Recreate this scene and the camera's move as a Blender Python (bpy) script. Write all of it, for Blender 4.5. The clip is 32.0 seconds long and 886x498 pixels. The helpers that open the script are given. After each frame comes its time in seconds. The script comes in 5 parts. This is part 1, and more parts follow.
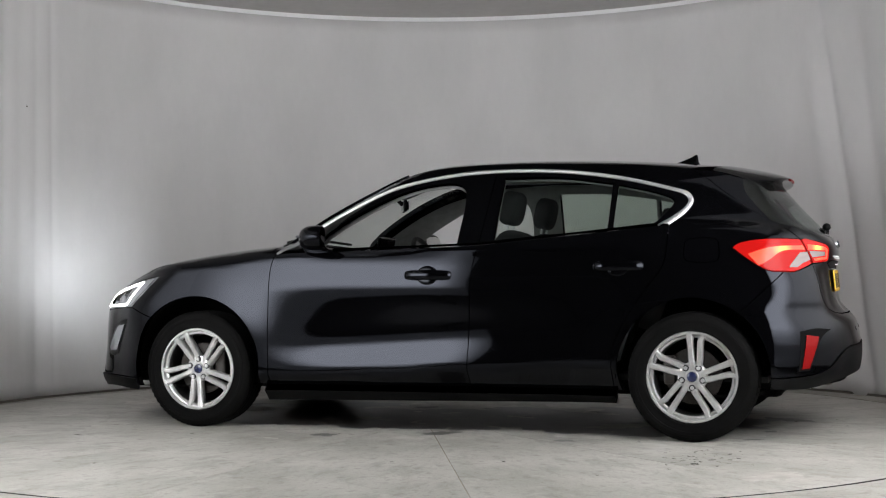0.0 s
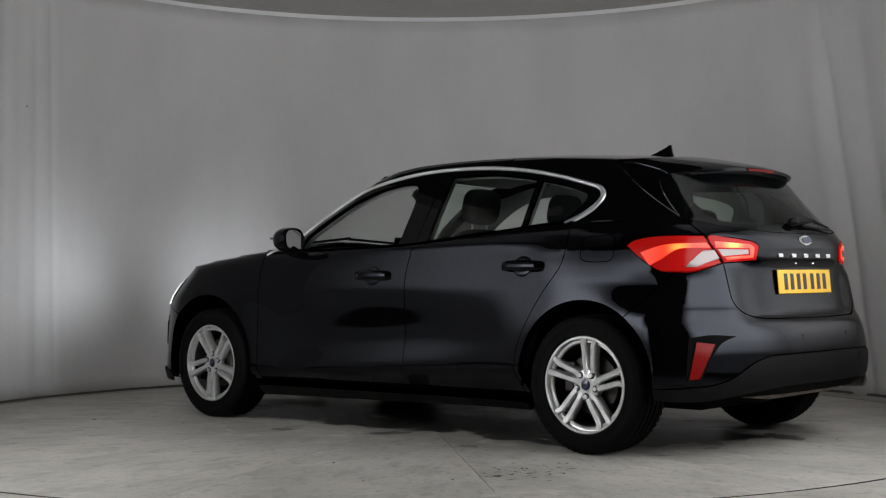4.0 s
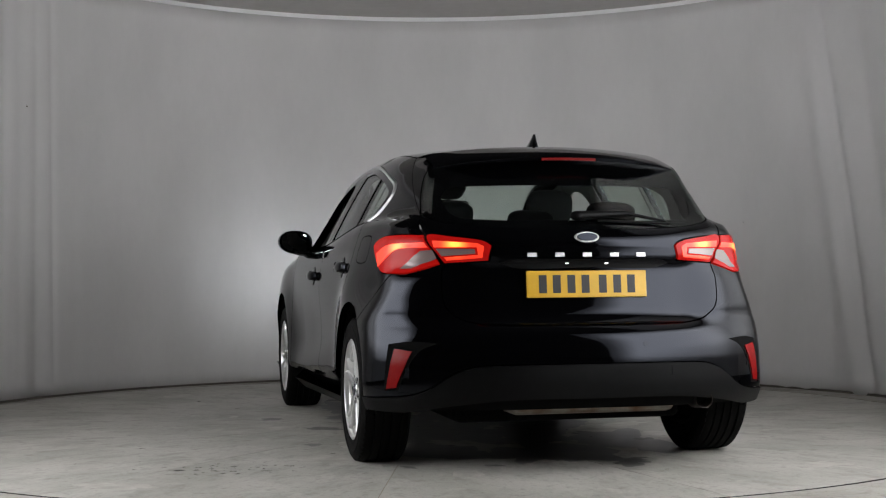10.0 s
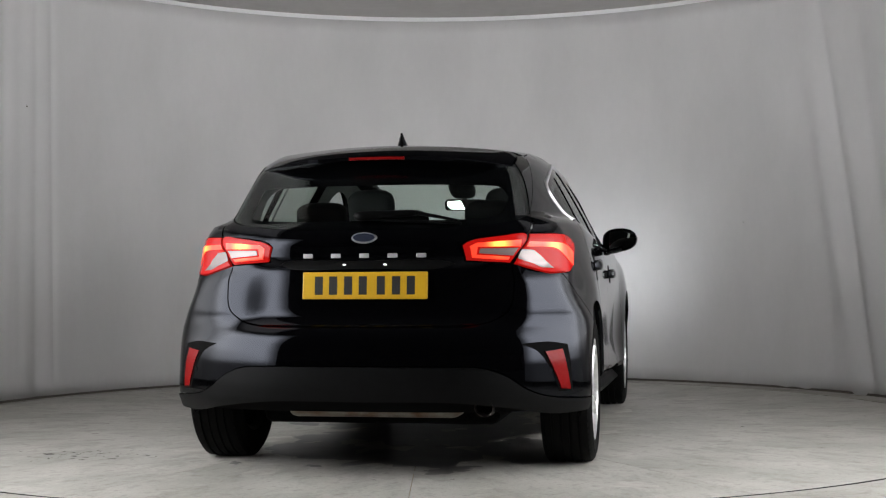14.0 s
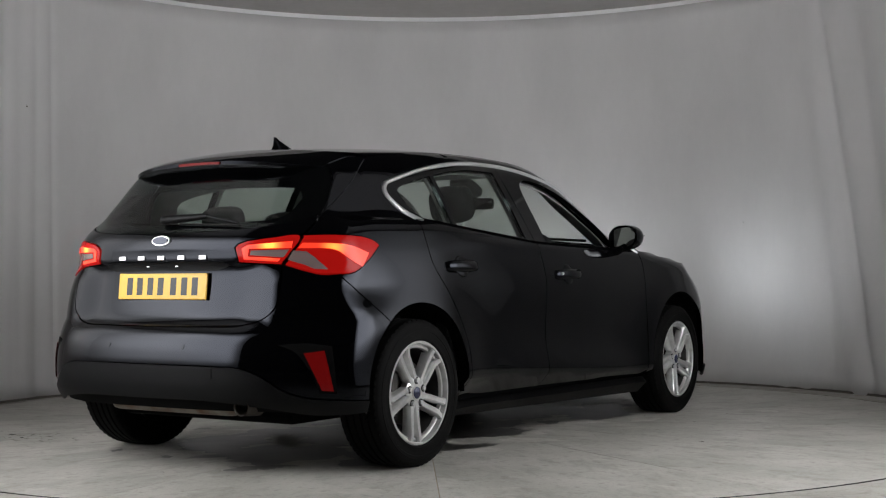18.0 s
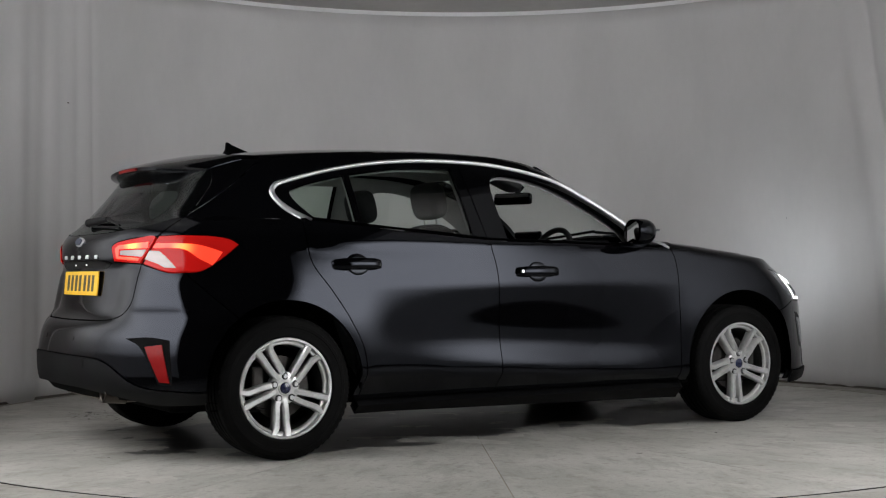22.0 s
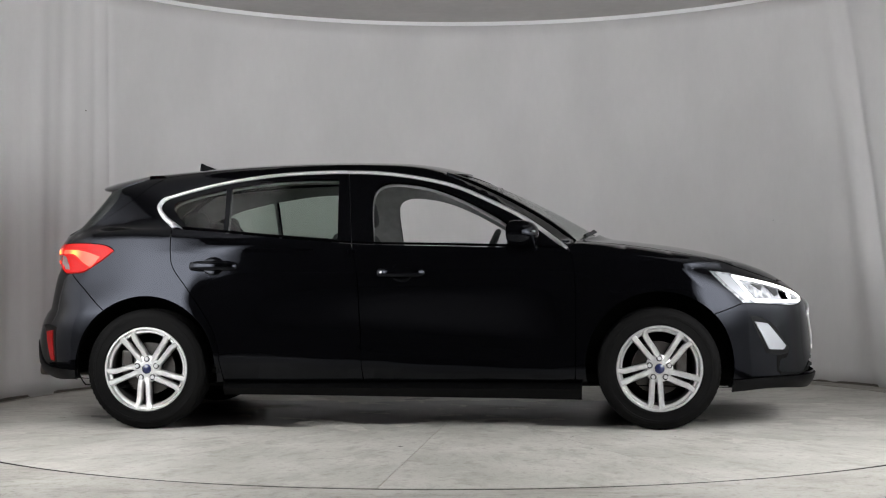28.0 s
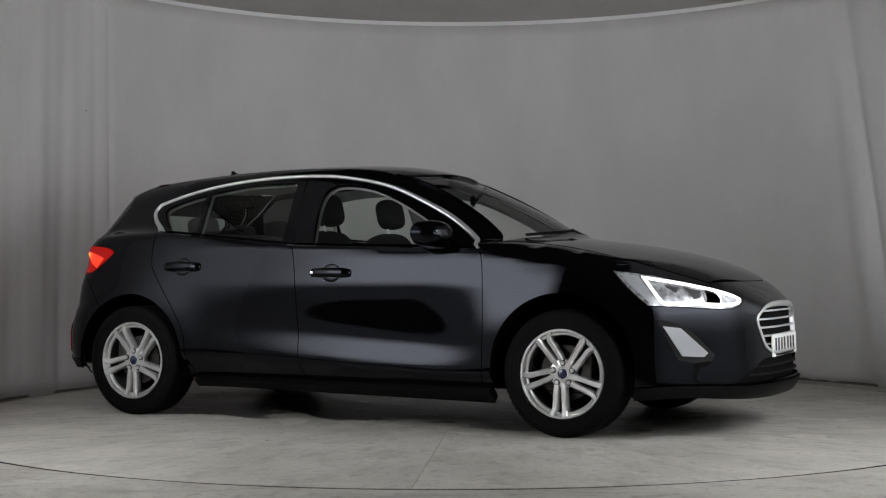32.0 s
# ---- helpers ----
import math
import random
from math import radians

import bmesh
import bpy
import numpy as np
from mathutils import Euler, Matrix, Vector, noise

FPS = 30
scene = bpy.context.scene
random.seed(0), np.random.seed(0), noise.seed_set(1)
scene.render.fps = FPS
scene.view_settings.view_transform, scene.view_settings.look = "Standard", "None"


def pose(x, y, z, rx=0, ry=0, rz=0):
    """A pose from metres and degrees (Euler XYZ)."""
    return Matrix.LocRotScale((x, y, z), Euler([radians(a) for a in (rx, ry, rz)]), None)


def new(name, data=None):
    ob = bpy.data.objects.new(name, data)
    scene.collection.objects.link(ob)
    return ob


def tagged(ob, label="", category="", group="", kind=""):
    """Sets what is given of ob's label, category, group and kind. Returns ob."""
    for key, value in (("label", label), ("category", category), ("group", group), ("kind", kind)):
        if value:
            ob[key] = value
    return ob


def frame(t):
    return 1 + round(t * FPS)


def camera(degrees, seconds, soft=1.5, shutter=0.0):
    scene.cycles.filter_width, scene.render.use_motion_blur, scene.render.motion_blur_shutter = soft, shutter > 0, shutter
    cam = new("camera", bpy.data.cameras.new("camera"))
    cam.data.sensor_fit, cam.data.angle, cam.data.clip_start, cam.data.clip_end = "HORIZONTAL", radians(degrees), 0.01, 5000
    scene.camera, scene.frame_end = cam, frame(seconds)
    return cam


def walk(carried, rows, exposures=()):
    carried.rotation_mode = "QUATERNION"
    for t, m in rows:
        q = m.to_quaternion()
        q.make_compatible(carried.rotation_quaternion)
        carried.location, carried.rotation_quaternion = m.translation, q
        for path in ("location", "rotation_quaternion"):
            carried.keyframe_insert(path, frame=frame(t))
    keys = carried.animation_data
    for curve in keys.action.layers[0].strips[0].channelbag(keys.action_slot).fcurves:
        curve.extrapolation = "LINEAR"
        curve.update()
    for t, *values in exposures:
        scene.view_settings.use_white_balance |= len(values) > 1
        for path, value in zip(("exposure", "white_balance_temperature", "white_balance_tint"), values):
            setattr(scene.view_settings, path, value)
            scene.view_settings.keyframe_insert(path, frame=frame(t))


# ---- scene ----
cam = camera(36.24, 32.0, soft=1.2)


def cam_pose(x, y, z, up, turn, lean):
    """A level camera at x, y, z that looks along +y, tilted up, turned left and leaned, in degrees."""
    return pose(x, y, z, 90 + up, 0, turn) @ pose(0, 0, 0, 0, 0, lean)


FIRST = cam_pose(0.000, -7.750, 0.815, 1.169, -0.798, -0.387)
LAST = cam_pose(0.097, -8.149, 0.832, 0.906, 1.412, -0.330)
walk(cam, [
    (0, FIRST),
    (20.8, FIRST),
    (21.0, cam_pose(0.002, -7.710, 0.828, 0.960, -0.700, -0.370)),
    (21.3, cam_pose(0.001, -7.700, 0.830, 0.920, -0.340, -0.350)),
    (21.5, cam_pose(-0.001, -7.693, 0.832, 0.840, 1.023, -0.343)),
    (22, cam_pose(-0.014, -7.714, 0.828, 0.934, 0.800, -0.344)),
    (22.5, cam_pose(-0.016, -7.728, 0.826, 0.961, 0.767, -0.344)),
    (23, cam_pose(-0.014, -7.744, 0.826, 0.973, 0.641, -0.342)),
    (23.5, cam_pose(-0.019, -7.753, 0.828, 0.965, 0.547, -0.343)),
    (24, cam_pose(-0.023, -7.762, 0.828, 0.989, 0.512, -0.344)),
    (24.25, cam_pose(0.010, -7.900, 0.829, 0.960, 0.860, -0.338)),
    (24.55, LAST),
    (32, LAST),
], exposures=[
    (0, 0.25), (1, -0.15), (2, -0.65), (3, -0.58), (6, -0.35), (7, -0.3), (8, -0.38), (9, -0.28), (10, -0.18), (11, 0.05),
    (12, 0.22), (13, 0.22), (14, 0.17), (17, 0.02), (18, -0.26), (19, -0.17), (20, -0.28), (21, -0.5), (22, -0.3), (23, -0.2),
    (24, -0.43), (25, 0), (25.5, 0.22), (27.5, 0.4), (28, 0.4), (29, 0.32), (30, 0.38), (31, 0.13), (32, -0.42)])

# ---------------------------------------------------------------- world and light
world = bpy.data.worlds.new("world")
scene.world = world
world.use_nodes = True
world.node_tree.nodes["Background"].inputs[0].default_value = (0.5, 0.5, 0.52, 1)
world.node_tree.nodes["Background"].inputs[1].default_value = 0.0
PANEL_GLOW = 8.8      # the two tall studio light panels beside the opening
DRL_GLOW = 4.2
BEAM_GLOW = 1100.0

# ---------------------------------------------------------------- materials
def material(name, color, rough=0.5, metal=0.0, **more):
    m = bpy.data.materials.new(name)
    m.use_nodes = True
    b = m.node_tree.nodes["Principled BSDF"]
    b.inputs["Base Color"].default_value = (*color, 1)
    b.inputs["Roughness"].default_value = rough
    b.inputs["Metallic"].default_value = metal
    for key, value in more.items():
        b.inputs[key.replace("_", " ")].default_value = value
    return m


def nodes_of(m):
    t = m.node_tree
    return t.nodes, t.links, t.nodes["Principled BSDF"]


def mottled(name, light, dark, size, rough=0.6, fine=0.0, bumpy=0.0, detail=6.0, metal=0.0, stretch=(1, 1, 1), **more):
    """A surface whose colour drifts between two tones, with a finer grain and a slight relief."""
    m = material(name, light, rough, metal, **more)
    n, l, b = nodes_of(m)
    co = n.new("ShaderNodeTexCoord")
    mp = n.new("ShaderNodeMapping")
    mp.inputs["Scale"].default_value = stretch
    l.new(co.outputs["Object"], mp.inputs["Vector"])
    a = n.new("ShaderNodeTexNoise")
    a.inputs["Scale"].default_value, a.inputs["Detail"].default_value = 1 / size, detail
    g = n.new("ShaderNodeTexNoise")
    g.inputs["Scale"].default_value, g.inputs["Detail"].default_value = 14 / size, 4
    for t in (a, g):
        l.new(mp.outputs["Vector"], t.inputs["Vector"])
    r = n.new("ShaderNodeMapRange")
    r.inputs["From Min"].default_value, r.inputs["From Max"].default_value = 0.35, 0.65
    l.new(a.outputs["Fac"], r.inputs["Value"])
    mix = n.new("ShaderNodeMix")
    mix.data_type = "RGBA"
    mix.inputs[6].default_value, mix.inputs[7].default_value = (*light, 1), (*dark, 1)
    l.new(r.outputs["Result"], mix.inputs[0])
    grain = n.new("ShaderNodeMix")
    grain.data_type, grain.blend_type = "RGBA", "MULTIPLY"
    grain.inputs[0].default_value = fine
    l.new(mix.outputs[2], grain.inputs[6])
    l.new(g.outputs["Fac"], grain.inputs[7])
    l.new(grain.outputs[2], b.inputs["Base Color"])
    if bumpy:
        bp = n.new("ShaderNodeBump")
        bp.inputs["Strength"].default_value, bp.inputs["Distance"].default_value = bumpy, 0.004
        l.new(g.outputs["Fac"], bp.inputs["Height"])
        l.new(bp.outputs["Normal"], b.inputs["Normal"])
    return m


def glowing(name, color, glow, base=None):
    return material(name, base or color, 0.4, 0.0, Emission_Color=(*color, 1), Emission_Strength=glow)


PAINT = material("black_paint", (0.0012, 0.0012, 0.0015), 0.045, 0.0, Specular_IOR_Level=0.22, Specular_Tint=(0.80, 0.85, 1.0, 1))
GLOSS = material("gloss_black", (0.0015, 0.0015, 0.0018), 0.06, 0.0, Specular_IOR_Level=0.20, Specular_Tint=(0.85, 0.9, 1.0, 1))
PLASTIC = mottled("black_plastic", (0.0026, 0.0027, 0.003), (0.0018, 0.0018, 0.002), 0.05, 0.5, fine=0.3, bumpy=0.1, Specular_IOR_Level=0.14)
UNDER = material("underside_black", (0.004, 0.004, 0.004), 0.9, 0.0, Specular_IOR_Level=0.05)
RUBBER = mottled("tyre_rubber", (0.0016, 0.0016, 0.0016), (0.0032, 0.003, 0.0028), 0.06, 0.7, fine=0.3, bumpy=0.15, Specular_IOR_Level=0.08)
ALLOY = mottled("alloy_silver", (0.70, 0.70, 0.69), (0.60, 0.60, 0.59), 0.03, 0.30, fine=0.2, metal=0.72)
ALLOY_DARK = mottled("alloy_barrel", (0.055, 0.054, 0.052), (0.03, 0.029, 0.027), 0.05, 0.5, fine=0.3, metal=0.4)
CHROME = material("satin_chrome", (0.56, 0.56, 0.56), 0.44, 0.75)
STEEL = mottled("brake_steel", (0.06, 0.057, 0.054), (0.035, 0.03, 0.027), 0.05, 0.45, fine=0.2, metal=0.7)
RUSTY = mottled("rusty_silencer", (0.24, 0.23, 0.20), (0.13, 0.065, 0.03), 0.09, 0.5, fine=0.4, metal=0.5, bumpy=0.2)
FABRIC = mottled("seat_cloth", (0.011, 0.011, 0.012), (0.008, 0.008, 0.009), 0.06, 0.9, fine=0.2)
TRIM_DARK = mottled("dark_trim", (0.018, 0.018, 0.019), (0.012, 0.012, 0.013), 0.05, 0.6, fine=0.3, bumpy=0.1)
TRIM_LIGHT = mottled("pale_headliner", (0.42, 0.42, 0.41), (0.36, 0.36, 0.35), 0.05, 0.9, fine=0.2, bumpy=0.2)
RED_LENS = material("red_lens", (0.22, 0.004, 0.004), 0.08, 0.0, Specular_IOR_Level=0.12, Emission_Color=(1.0, 0.016, 0.010, 1), Emission_Strength=0.24)
CLEAR_LENS = material("clear_lamp_lens", (0.34, 0.35, 0.37), 0.14, 0.35, Specular_IOR_Level=0.3)
# slight pink emission paints in light spilled from the red lamp
TAIL_CLEAR = material("clear_tail_lens", (0.19, 0.165, 0.16), 0.16, 0.3, Specular_IOR_Level=0.3, Emission_Color=(1.0, 0.40, 0.35, 1), Emission_Strength=0.035)
LAMP_BOWL = mottled("headlamp_reflector", (0.50, 0.51, 0.53), (0.16, 0.165, 0.175), 0.035, 0.15, metal=0.5, detail=1.0)
LOW_TRIM = mottled("low_black_trim", (0.0022, 0.0022, 0.0025), (0.0016, 0.0016, 0.0016), 0.05, 0.45, fine=0.3, bumpy=0.1, Specular_IOR_Level=0.10)
TRIM_MID = mottled("grey_pillar_cloth", (0.25, 0.25, 0.246), (0.205, 0.205, 0.20), 0.05, 0.9, fine=0.2, bumpy=0.2)
# faint emission paints in the red light a reflector throws back
REFLECTOR = material("red_reflector", (0.17, 0.004, 0.004), 0.25, 0.0, Specular_IOR_Level=0.15, Emission_Color=(1, 0.02, 0.015, 1), Emission_Strength=0.008)
BEAM = glowing("projector_glow", (0.90, 0.95, 1.0), BEAM_GLOW, (0.9, 0.9, 0.9))
DRL = glowing("daylight_strip", (1.0, 0.98, 0.95), DRL_GLOW, (0.9, 0.9, 0.9))
PLATE_YELLOW = mottled("yellow_plate", (0.66, 0.385, 0.015), (0.60, 0.35, 0.014), 0.08, 0.35, fine=0.1)
PLATE_WHITE = material("white_plate", (0.80, 0.80, 0.78), 0.35)
PLATE_INK = material("plate_black", (0.012, 0.012, 0.012), 0.5)
BLUE = material("dark_blue_enamel", (0.006, 0.010, 0.045), 0.25, 0.0, Coat_Weight=0.4)


def lit_lamp():
    """Red light guide of a tail lamp, hottest and amber round its two bulbs."""
    m = glowing("lit_red_lamp", (1.0, 0.05, 0.02), 1.2)
    n, l, p = nodes_of(m)
    co, pos = n.new("ShaderNodeTexCoord"), n.new("ShaderNodeVectorMath")
    pos.operation = "ABSOLUTE"
    l.new(co.outputs["Object"], pos.inputs[0])
    add = n.new("ShaderNodeMath")
    add.operation = "MAXIMUM"
    for k, spot in enumerate(((1.765, 0.735, 0.935), (1.935, 0.545, 0.948))):
        d, r = n.new("ShaderNodeVectorMath"), n.new("ShaderNodeMapRange")
        d.operation = "DISTANCE"
        d.inputs[1].default_value = spot
        l.new(pos.outputs[0], d.inputs[0])
        r.interpolation_type = "SMOOTHSTEP"
        r.inputs["From Min"].default_value, r.inputs["From Max"].default_value = 0.0, 0.075
        r.inputs["To Min"].default_value, r.inputs["To Max"].default_value = 1.0, 0.0
        l.new(d.outputs["Value"], r.inputs["Value"])
        l.new(r.outputs["Result"], add.inputs[k])
    mix, power = n.new("ShaderNodeMix"), n.new("ShaderNodeMath")
    mix.data_type = "RGBA"
    mix.inputs[6].default_value, mix.inputs[7].default_value = (1.0, 0.045, 0.015, 1), (1.0, 0.36, 0.05, 1)
    power.operation, power.inputs[1].default_value, power.inputs[2].default_value = "MULTIPLY_ADD", 2.4, 0.75
    l.new(add.outputs[0], mix.inputs[0])
    l.new(add.outputs[0], power.inputs[0])
    l.new(mix.outputs[2], p.inputs["Emission Color"])
    l.new(power.outputs[0], p.inputs["Emission Strength"])
    return m


RED_GLOW = lit_lamp()


def glass(name, tint):
    """A thin pane: what lies behind shows through, tinted, under a faint mirror that grows at a slant."""
    m = bpy.data.materials.new(name)
    m.use_nodes = True
    n, l = m.node_tree.nodes, m.node_tree.links
    n.remove(n["Principled BSDF"])
    clear, gloss, mix = n.new("ShaderNodeBsdfTransparent"), n.new("ShaderNodeBsdfGlossy"), n.new("ShaderNodeMixShader")
    slant, power, share = n.new("ShaderNodeLayerWeight"), n.new("ShaderNodeMath"), n.new("ShaderNodeMath")
    clear.inputs["Color"].default_value = (*tint, 1)
    gloss.inputs["Roughness"].default_value = 0.01
    slant.inputs["Blend"].default_value = 0.5
    power.operation, power.inputs[1].default_value = "POWER", 5.0
    share.operation, share.inputs[1].default_value, share.inputs[2].default_value = "MULTIPLY_ADD", 0.80, 0.055
    l.new(slant.outputs["Facing"], power.inputs[0])
    l.new(power.outputs[0], share.inputs[0])
    l.new(share.outputs[0], mix.inputs[0])
    l.new(clear.outputs[0], mix.inputs[1])
    l.new(gloss.outputs[0], mix.inputs[2])
    l.new(mix.outputs[0], n["Material Output"].inputs[0])
    return m


GLASS_SIDE = glass("tinted_side_glass", (0.70, 0.77, 0.72))
GLASS_REAR = glass("tinted_rear_glass", (0.62, 0.69, 0.65))
GLASS_FRONT = glass("windscreen_glass", (0.80, 0.84, 0.81))
# ---------------------------------------------------------------- car surface
def spline(*pts):
    """A smooth monotone curve through (position, value) pairs."""
    X = np.array([p[0] for p in pts], float)
    Y = np.array([p[1] for p in pts], float)
    h, d = np.diff(X), np.diff(Y) / np.diff(X)
    m = np.zeros(len(X))
    for i in range(1, len(X) - 1):
        if d[i - 1] * d[i] > 0:
            w1, w2 = 2 * h[i] + h[i - 1], h[i] + 2 * h[i - 1]
            m[i] = (w1 + w2) / (w1 / d[i - 1] + w2 / d[i])
    m[0], m[-1] = d[0], d[-1]

    def at(x):
        x = np.clip(np.asarray(x, float), X[0], X[-1])
        i = np.clip(np.searchsorted(X, x) - 1, 0, len(h) - 1)
        t = (x - X[i]) / h[i]
        return ((2 * t**3 - 3 * t**2 + 1) * Y[i] + (t**3 - 2 * t**2 + t) * h[i] * m[i]
                + (3 * t**2 - 2 * t**3) * Y[i + 1] + (t**3 - t**2) * h[i] * m[i + 1])
    return at


# side section (half width by height), hood and belt line, roof line, nose and tail lines
FLANK = spline((0.15, 0.690), (0.21, 0.740), (0.30, 0.815), (0.342, 0.854), (0.362, 0.8705), (0.39, 0.8745), (0.44, 0.8750), (0.60, 0.876),
               (0.74, 0.8738), (0.80, 0.8702), (0.86, 0.8632), (0.92, 0.8520), (0.98, 0.8365), (1.1, 0.80))
TOP_LOW = spline((-2.2, 0.95), (-2.02, 1.0), (-1.9, 1.045), (-1.6, 1.075), (-1.23, 1.075), (-0.6, 1.012), (0.0, 0.975),
                 (0.5, 0.968), (0.85, 0.988), (1.0, 1.005), (1.12, 1.004), (1.34, 0.982), (1.5, 0.961), (1.65, 0.933),
                 (1.8, 0.894), (1.95, 0.840), (2.05, 0.790), (2.12, 0.742), (2.2, 0.68))
ROOF = spline((-2.0, 1.325), (-1.75, 1.362), (-1.35, 1.408), (-1.0, 1.437), (-0.7, 1.452), (-0.38, 1.458), (-0.06, 1.452),
              (0.13, 1.436), (0.3, 1.402), (0.42, 1.364), (0.55, 1.312), (0.7, 1.243), (0.85, 1.168), (1.0, 1.084), (1.15, 0.993), (1.4, 0.84), (2.4, 0.2))
NOSE = spline((0.15, 2.16), (0.21, 2.245), (0.26, 2.266), (0.33, 2.262), (0.42, 2.252), (0.55, 2.246), (0.63, 2.238), (0.70, 2.202), (0.76, 2.14), (0.85, 2.02))
TAIL = spline((0.18, 1.97), (0.26, 2.062), (0.33, 2.108), (0.40, 2.116), (0.45, 2.116), (0.52, 2.106), (0.57, 2.092), (0.603, 2.072), (0.628, 2.040), (0.66, 2.014), (0.70, 2.003), (0.76, 1.993),
              (0.84, 1.986), (0.868, 1.990), (0.895, 2.003), (0.95, 2.004), (0.985, 1.992), (1.03, 1.968), (1.1, 1.92))
REAR_GLASS = spline((0.8, 1.95), (0.9, 1.985), (0.96, 1.985), (1.0, 1.972), (1.06, 1.928), (1.1, 1.892), (1.2, 1.80), (1.28, 1.735), (1.34, 1.69), (1.5, 1.58))


def smooth_max(a, b, k):
    h = np.maximum(k - np.abs(a - b), 0) / k
    return np.maximum(a, b) + h * h * k / 4


def bump(t, a, b):
    """0 below a, 1 above b, smooth between."""
    u = np.clip((t - a) / (b - a), 0, 1)
    return u * u * (3 - 2 * u)


def half_width(x, z):
    # the low crease of the doors drops towards the front wheel
    zz = z + 0.072 * bump(x, -0.95, 0.9) * (1 - bump(np.abs(x), 1.0, 1.35)) * (1 - bump(z, 0.45, 0.75))
    w = FLANK(zz)
    # the undercut of the doors runs out towards the bumpers
    w = w + 0.8 * np.maximum(0.8705 - w, 0) * (1 - bump(z, 0.36, 0.40)) * bump(np.abs(x), 1.05, 1.55)
    door = bump(x, -1.2, 0.15) * (1 - bump(x, 0.48, 1.12))
    w = w - 0.024 * door * (1 - bump(zz, 0.54, 0.79)) * bump(zz, 0.37, 0.54)
    w = w + 0.028 * bump(np.abs(x), 1.55, 1.9) * (1 - bump(z, 0.28, 0.44))
    for hub in (-1.35, 1.35):
        r = np.hypot(x - hub, z - 0.34)
        w = w + 0.026 * np.exp(-((r - 0.33) / 0.17) ** 2) * bump(z, 0.1, 0.3)
    return w - 0.012 * bump(x, 1.3, 2.1) - 0.085 * bump(-x, 1.08, 2.1) * (0.12 + 0.88 * bump(z, 0.60, 0.80))


def belt_line(x):
    return 0.99 + 0.075 * bump(-x, 0.3, 1.4) - 0.03 * bump(x, -0.3, 0.9)


def glass_width(x, z):
    d = z - belt_line(x)
    w = 0.825 - 0.45 * d - 0.26 * d * np.abs(d)
    return w - 0.118 * np.maximum(-x - 0.5, 0) ** 2 - 0.065 * np.maximum(x - 0.2, 0) ** 2


def body(p):
    """Negative inside the car's outer skin, positive outside."""
    x, y, z = p[:, 0], np.abs(p[:, 1]), p[:, 2]
    top = TOP_LOW(x) - 0.050 * (y / 0.75) ** 2 * bump(x, 0.7, 1.2) - 0.03 * bump(y, 0.45, 0.8) * bump(-x, 1.4, 1.9)
    front = x - (NOSE(z) - 0.52 * (y / 0.88) ** 3.0)
    corner = 0.045 * bump(y, 0.40, 0.66) * bump(z, 0.58, 0.68) * (1 - bump(z, 0.80, 0.92))
    rear = -x - (TAIL(z) + corner - (0.32 + 0.055 * bump(z, 0.72, 0.90)) * (y / 0.88) ** 3.3)
    low = smooth_max(y - half_width(x, z), (z - top) * 0.95, 0.06)
    low = smooth_max(low, smooth_max(front, rear, 0.01) * 0.8, 0.05)
    high = smooth_max(y - glass_width(x, z), (z - (ROOF(x + 0.20 * (y / 0.7) ** 2 * bump(x, -0.1, 0.5))
                      - 0.050 * (y / 0.6) ** 2)) * 0.9, 0.07)
    high = smooth_max(high, (-x - (REAR_GLASS(z) - 0.14 * (y / 0.65) ** 2.2)) * 0.75, 0.05)
    high = smooth_max(high, 0.95 - z, 0.02)
    return -smooth_max(-low, -high, 0.035)


BEND, SWEEP = 1.3, 0.8


def wrapped(v, z, side):
    """Start and direction of the line that meets the skin at (v, z): v runs along the flank, then round nose or tail."""
    v, z = np.asarray(v, float), np.asarray(z, float)
    a = np.maximum(np.abs(v) - BEND, 0) / SWEEP
    start = np.stack([np.clip(v, -BEND, BEND), np.zeros_like(v), z], 1)
    way = np.stack([np.sign(v) * np.sin(a), side * np.cos(a), np.zeros_like(v)], 1)
    return start, way


def meet(start, way, reach=1.3):
    lo, hi = np.zeros(len(start)), np.full(len(start), reach)
    for _ in range(26):
        mid = (lo + hi) / 2
        inside = body(start + way * mid[:, None]) < 0
        lo, hi = np.where(inside, mid, lo), np.where(inside, hi, mid)
    return start + way * hi[:, None]


def normals(p):
    e, g = 0.002, []
    for k in np.eye(3) * e:
        g.append(body(p + k) - body(p - k))
    g = np.stack(g, 1)
    return g / np.maximum(np.linalg.norm(g, axis=1, keepdims=True), 1e-9)


# ---------------------------------------------------------------- building tools
def mesh_object(name, verts, faces, mat, parent=None, label="", smooth=True):
    me = bpy.data.meshes.new(name)
    me.from_pydata([tuple(map(float, v)) for v in verts], [], [tuple(map(int, f)) for f in faces])
    me.materials.append(mat)
    if smooth:
        me.polygons.foreach_set("use_smooth", [True] * len(me.polygons))
    me.update()
    ob = new(name, me)
    if parent:
        ob.parent = parent
    return tagged(ob, label)


def part(name, bm, mat, parent, label="", smooth=False):
    """Links a bmesh as one mesh object under a thing or a part."""
    me = bpy.data.meshes.new(name)
    bm.normal_update()
    bm.to_mesh(me)
    bm.free()
    me.materials.append(mat)
    if smooth:
        me.polygons.foreach_set("use_smooth", [True] * len(me.polygons))
        me.set_sharp_from_angle(angle=radians(40))
    ob = new(name, me)
    if parent:
        ob.parent = parent
    return tagged(ob, label)


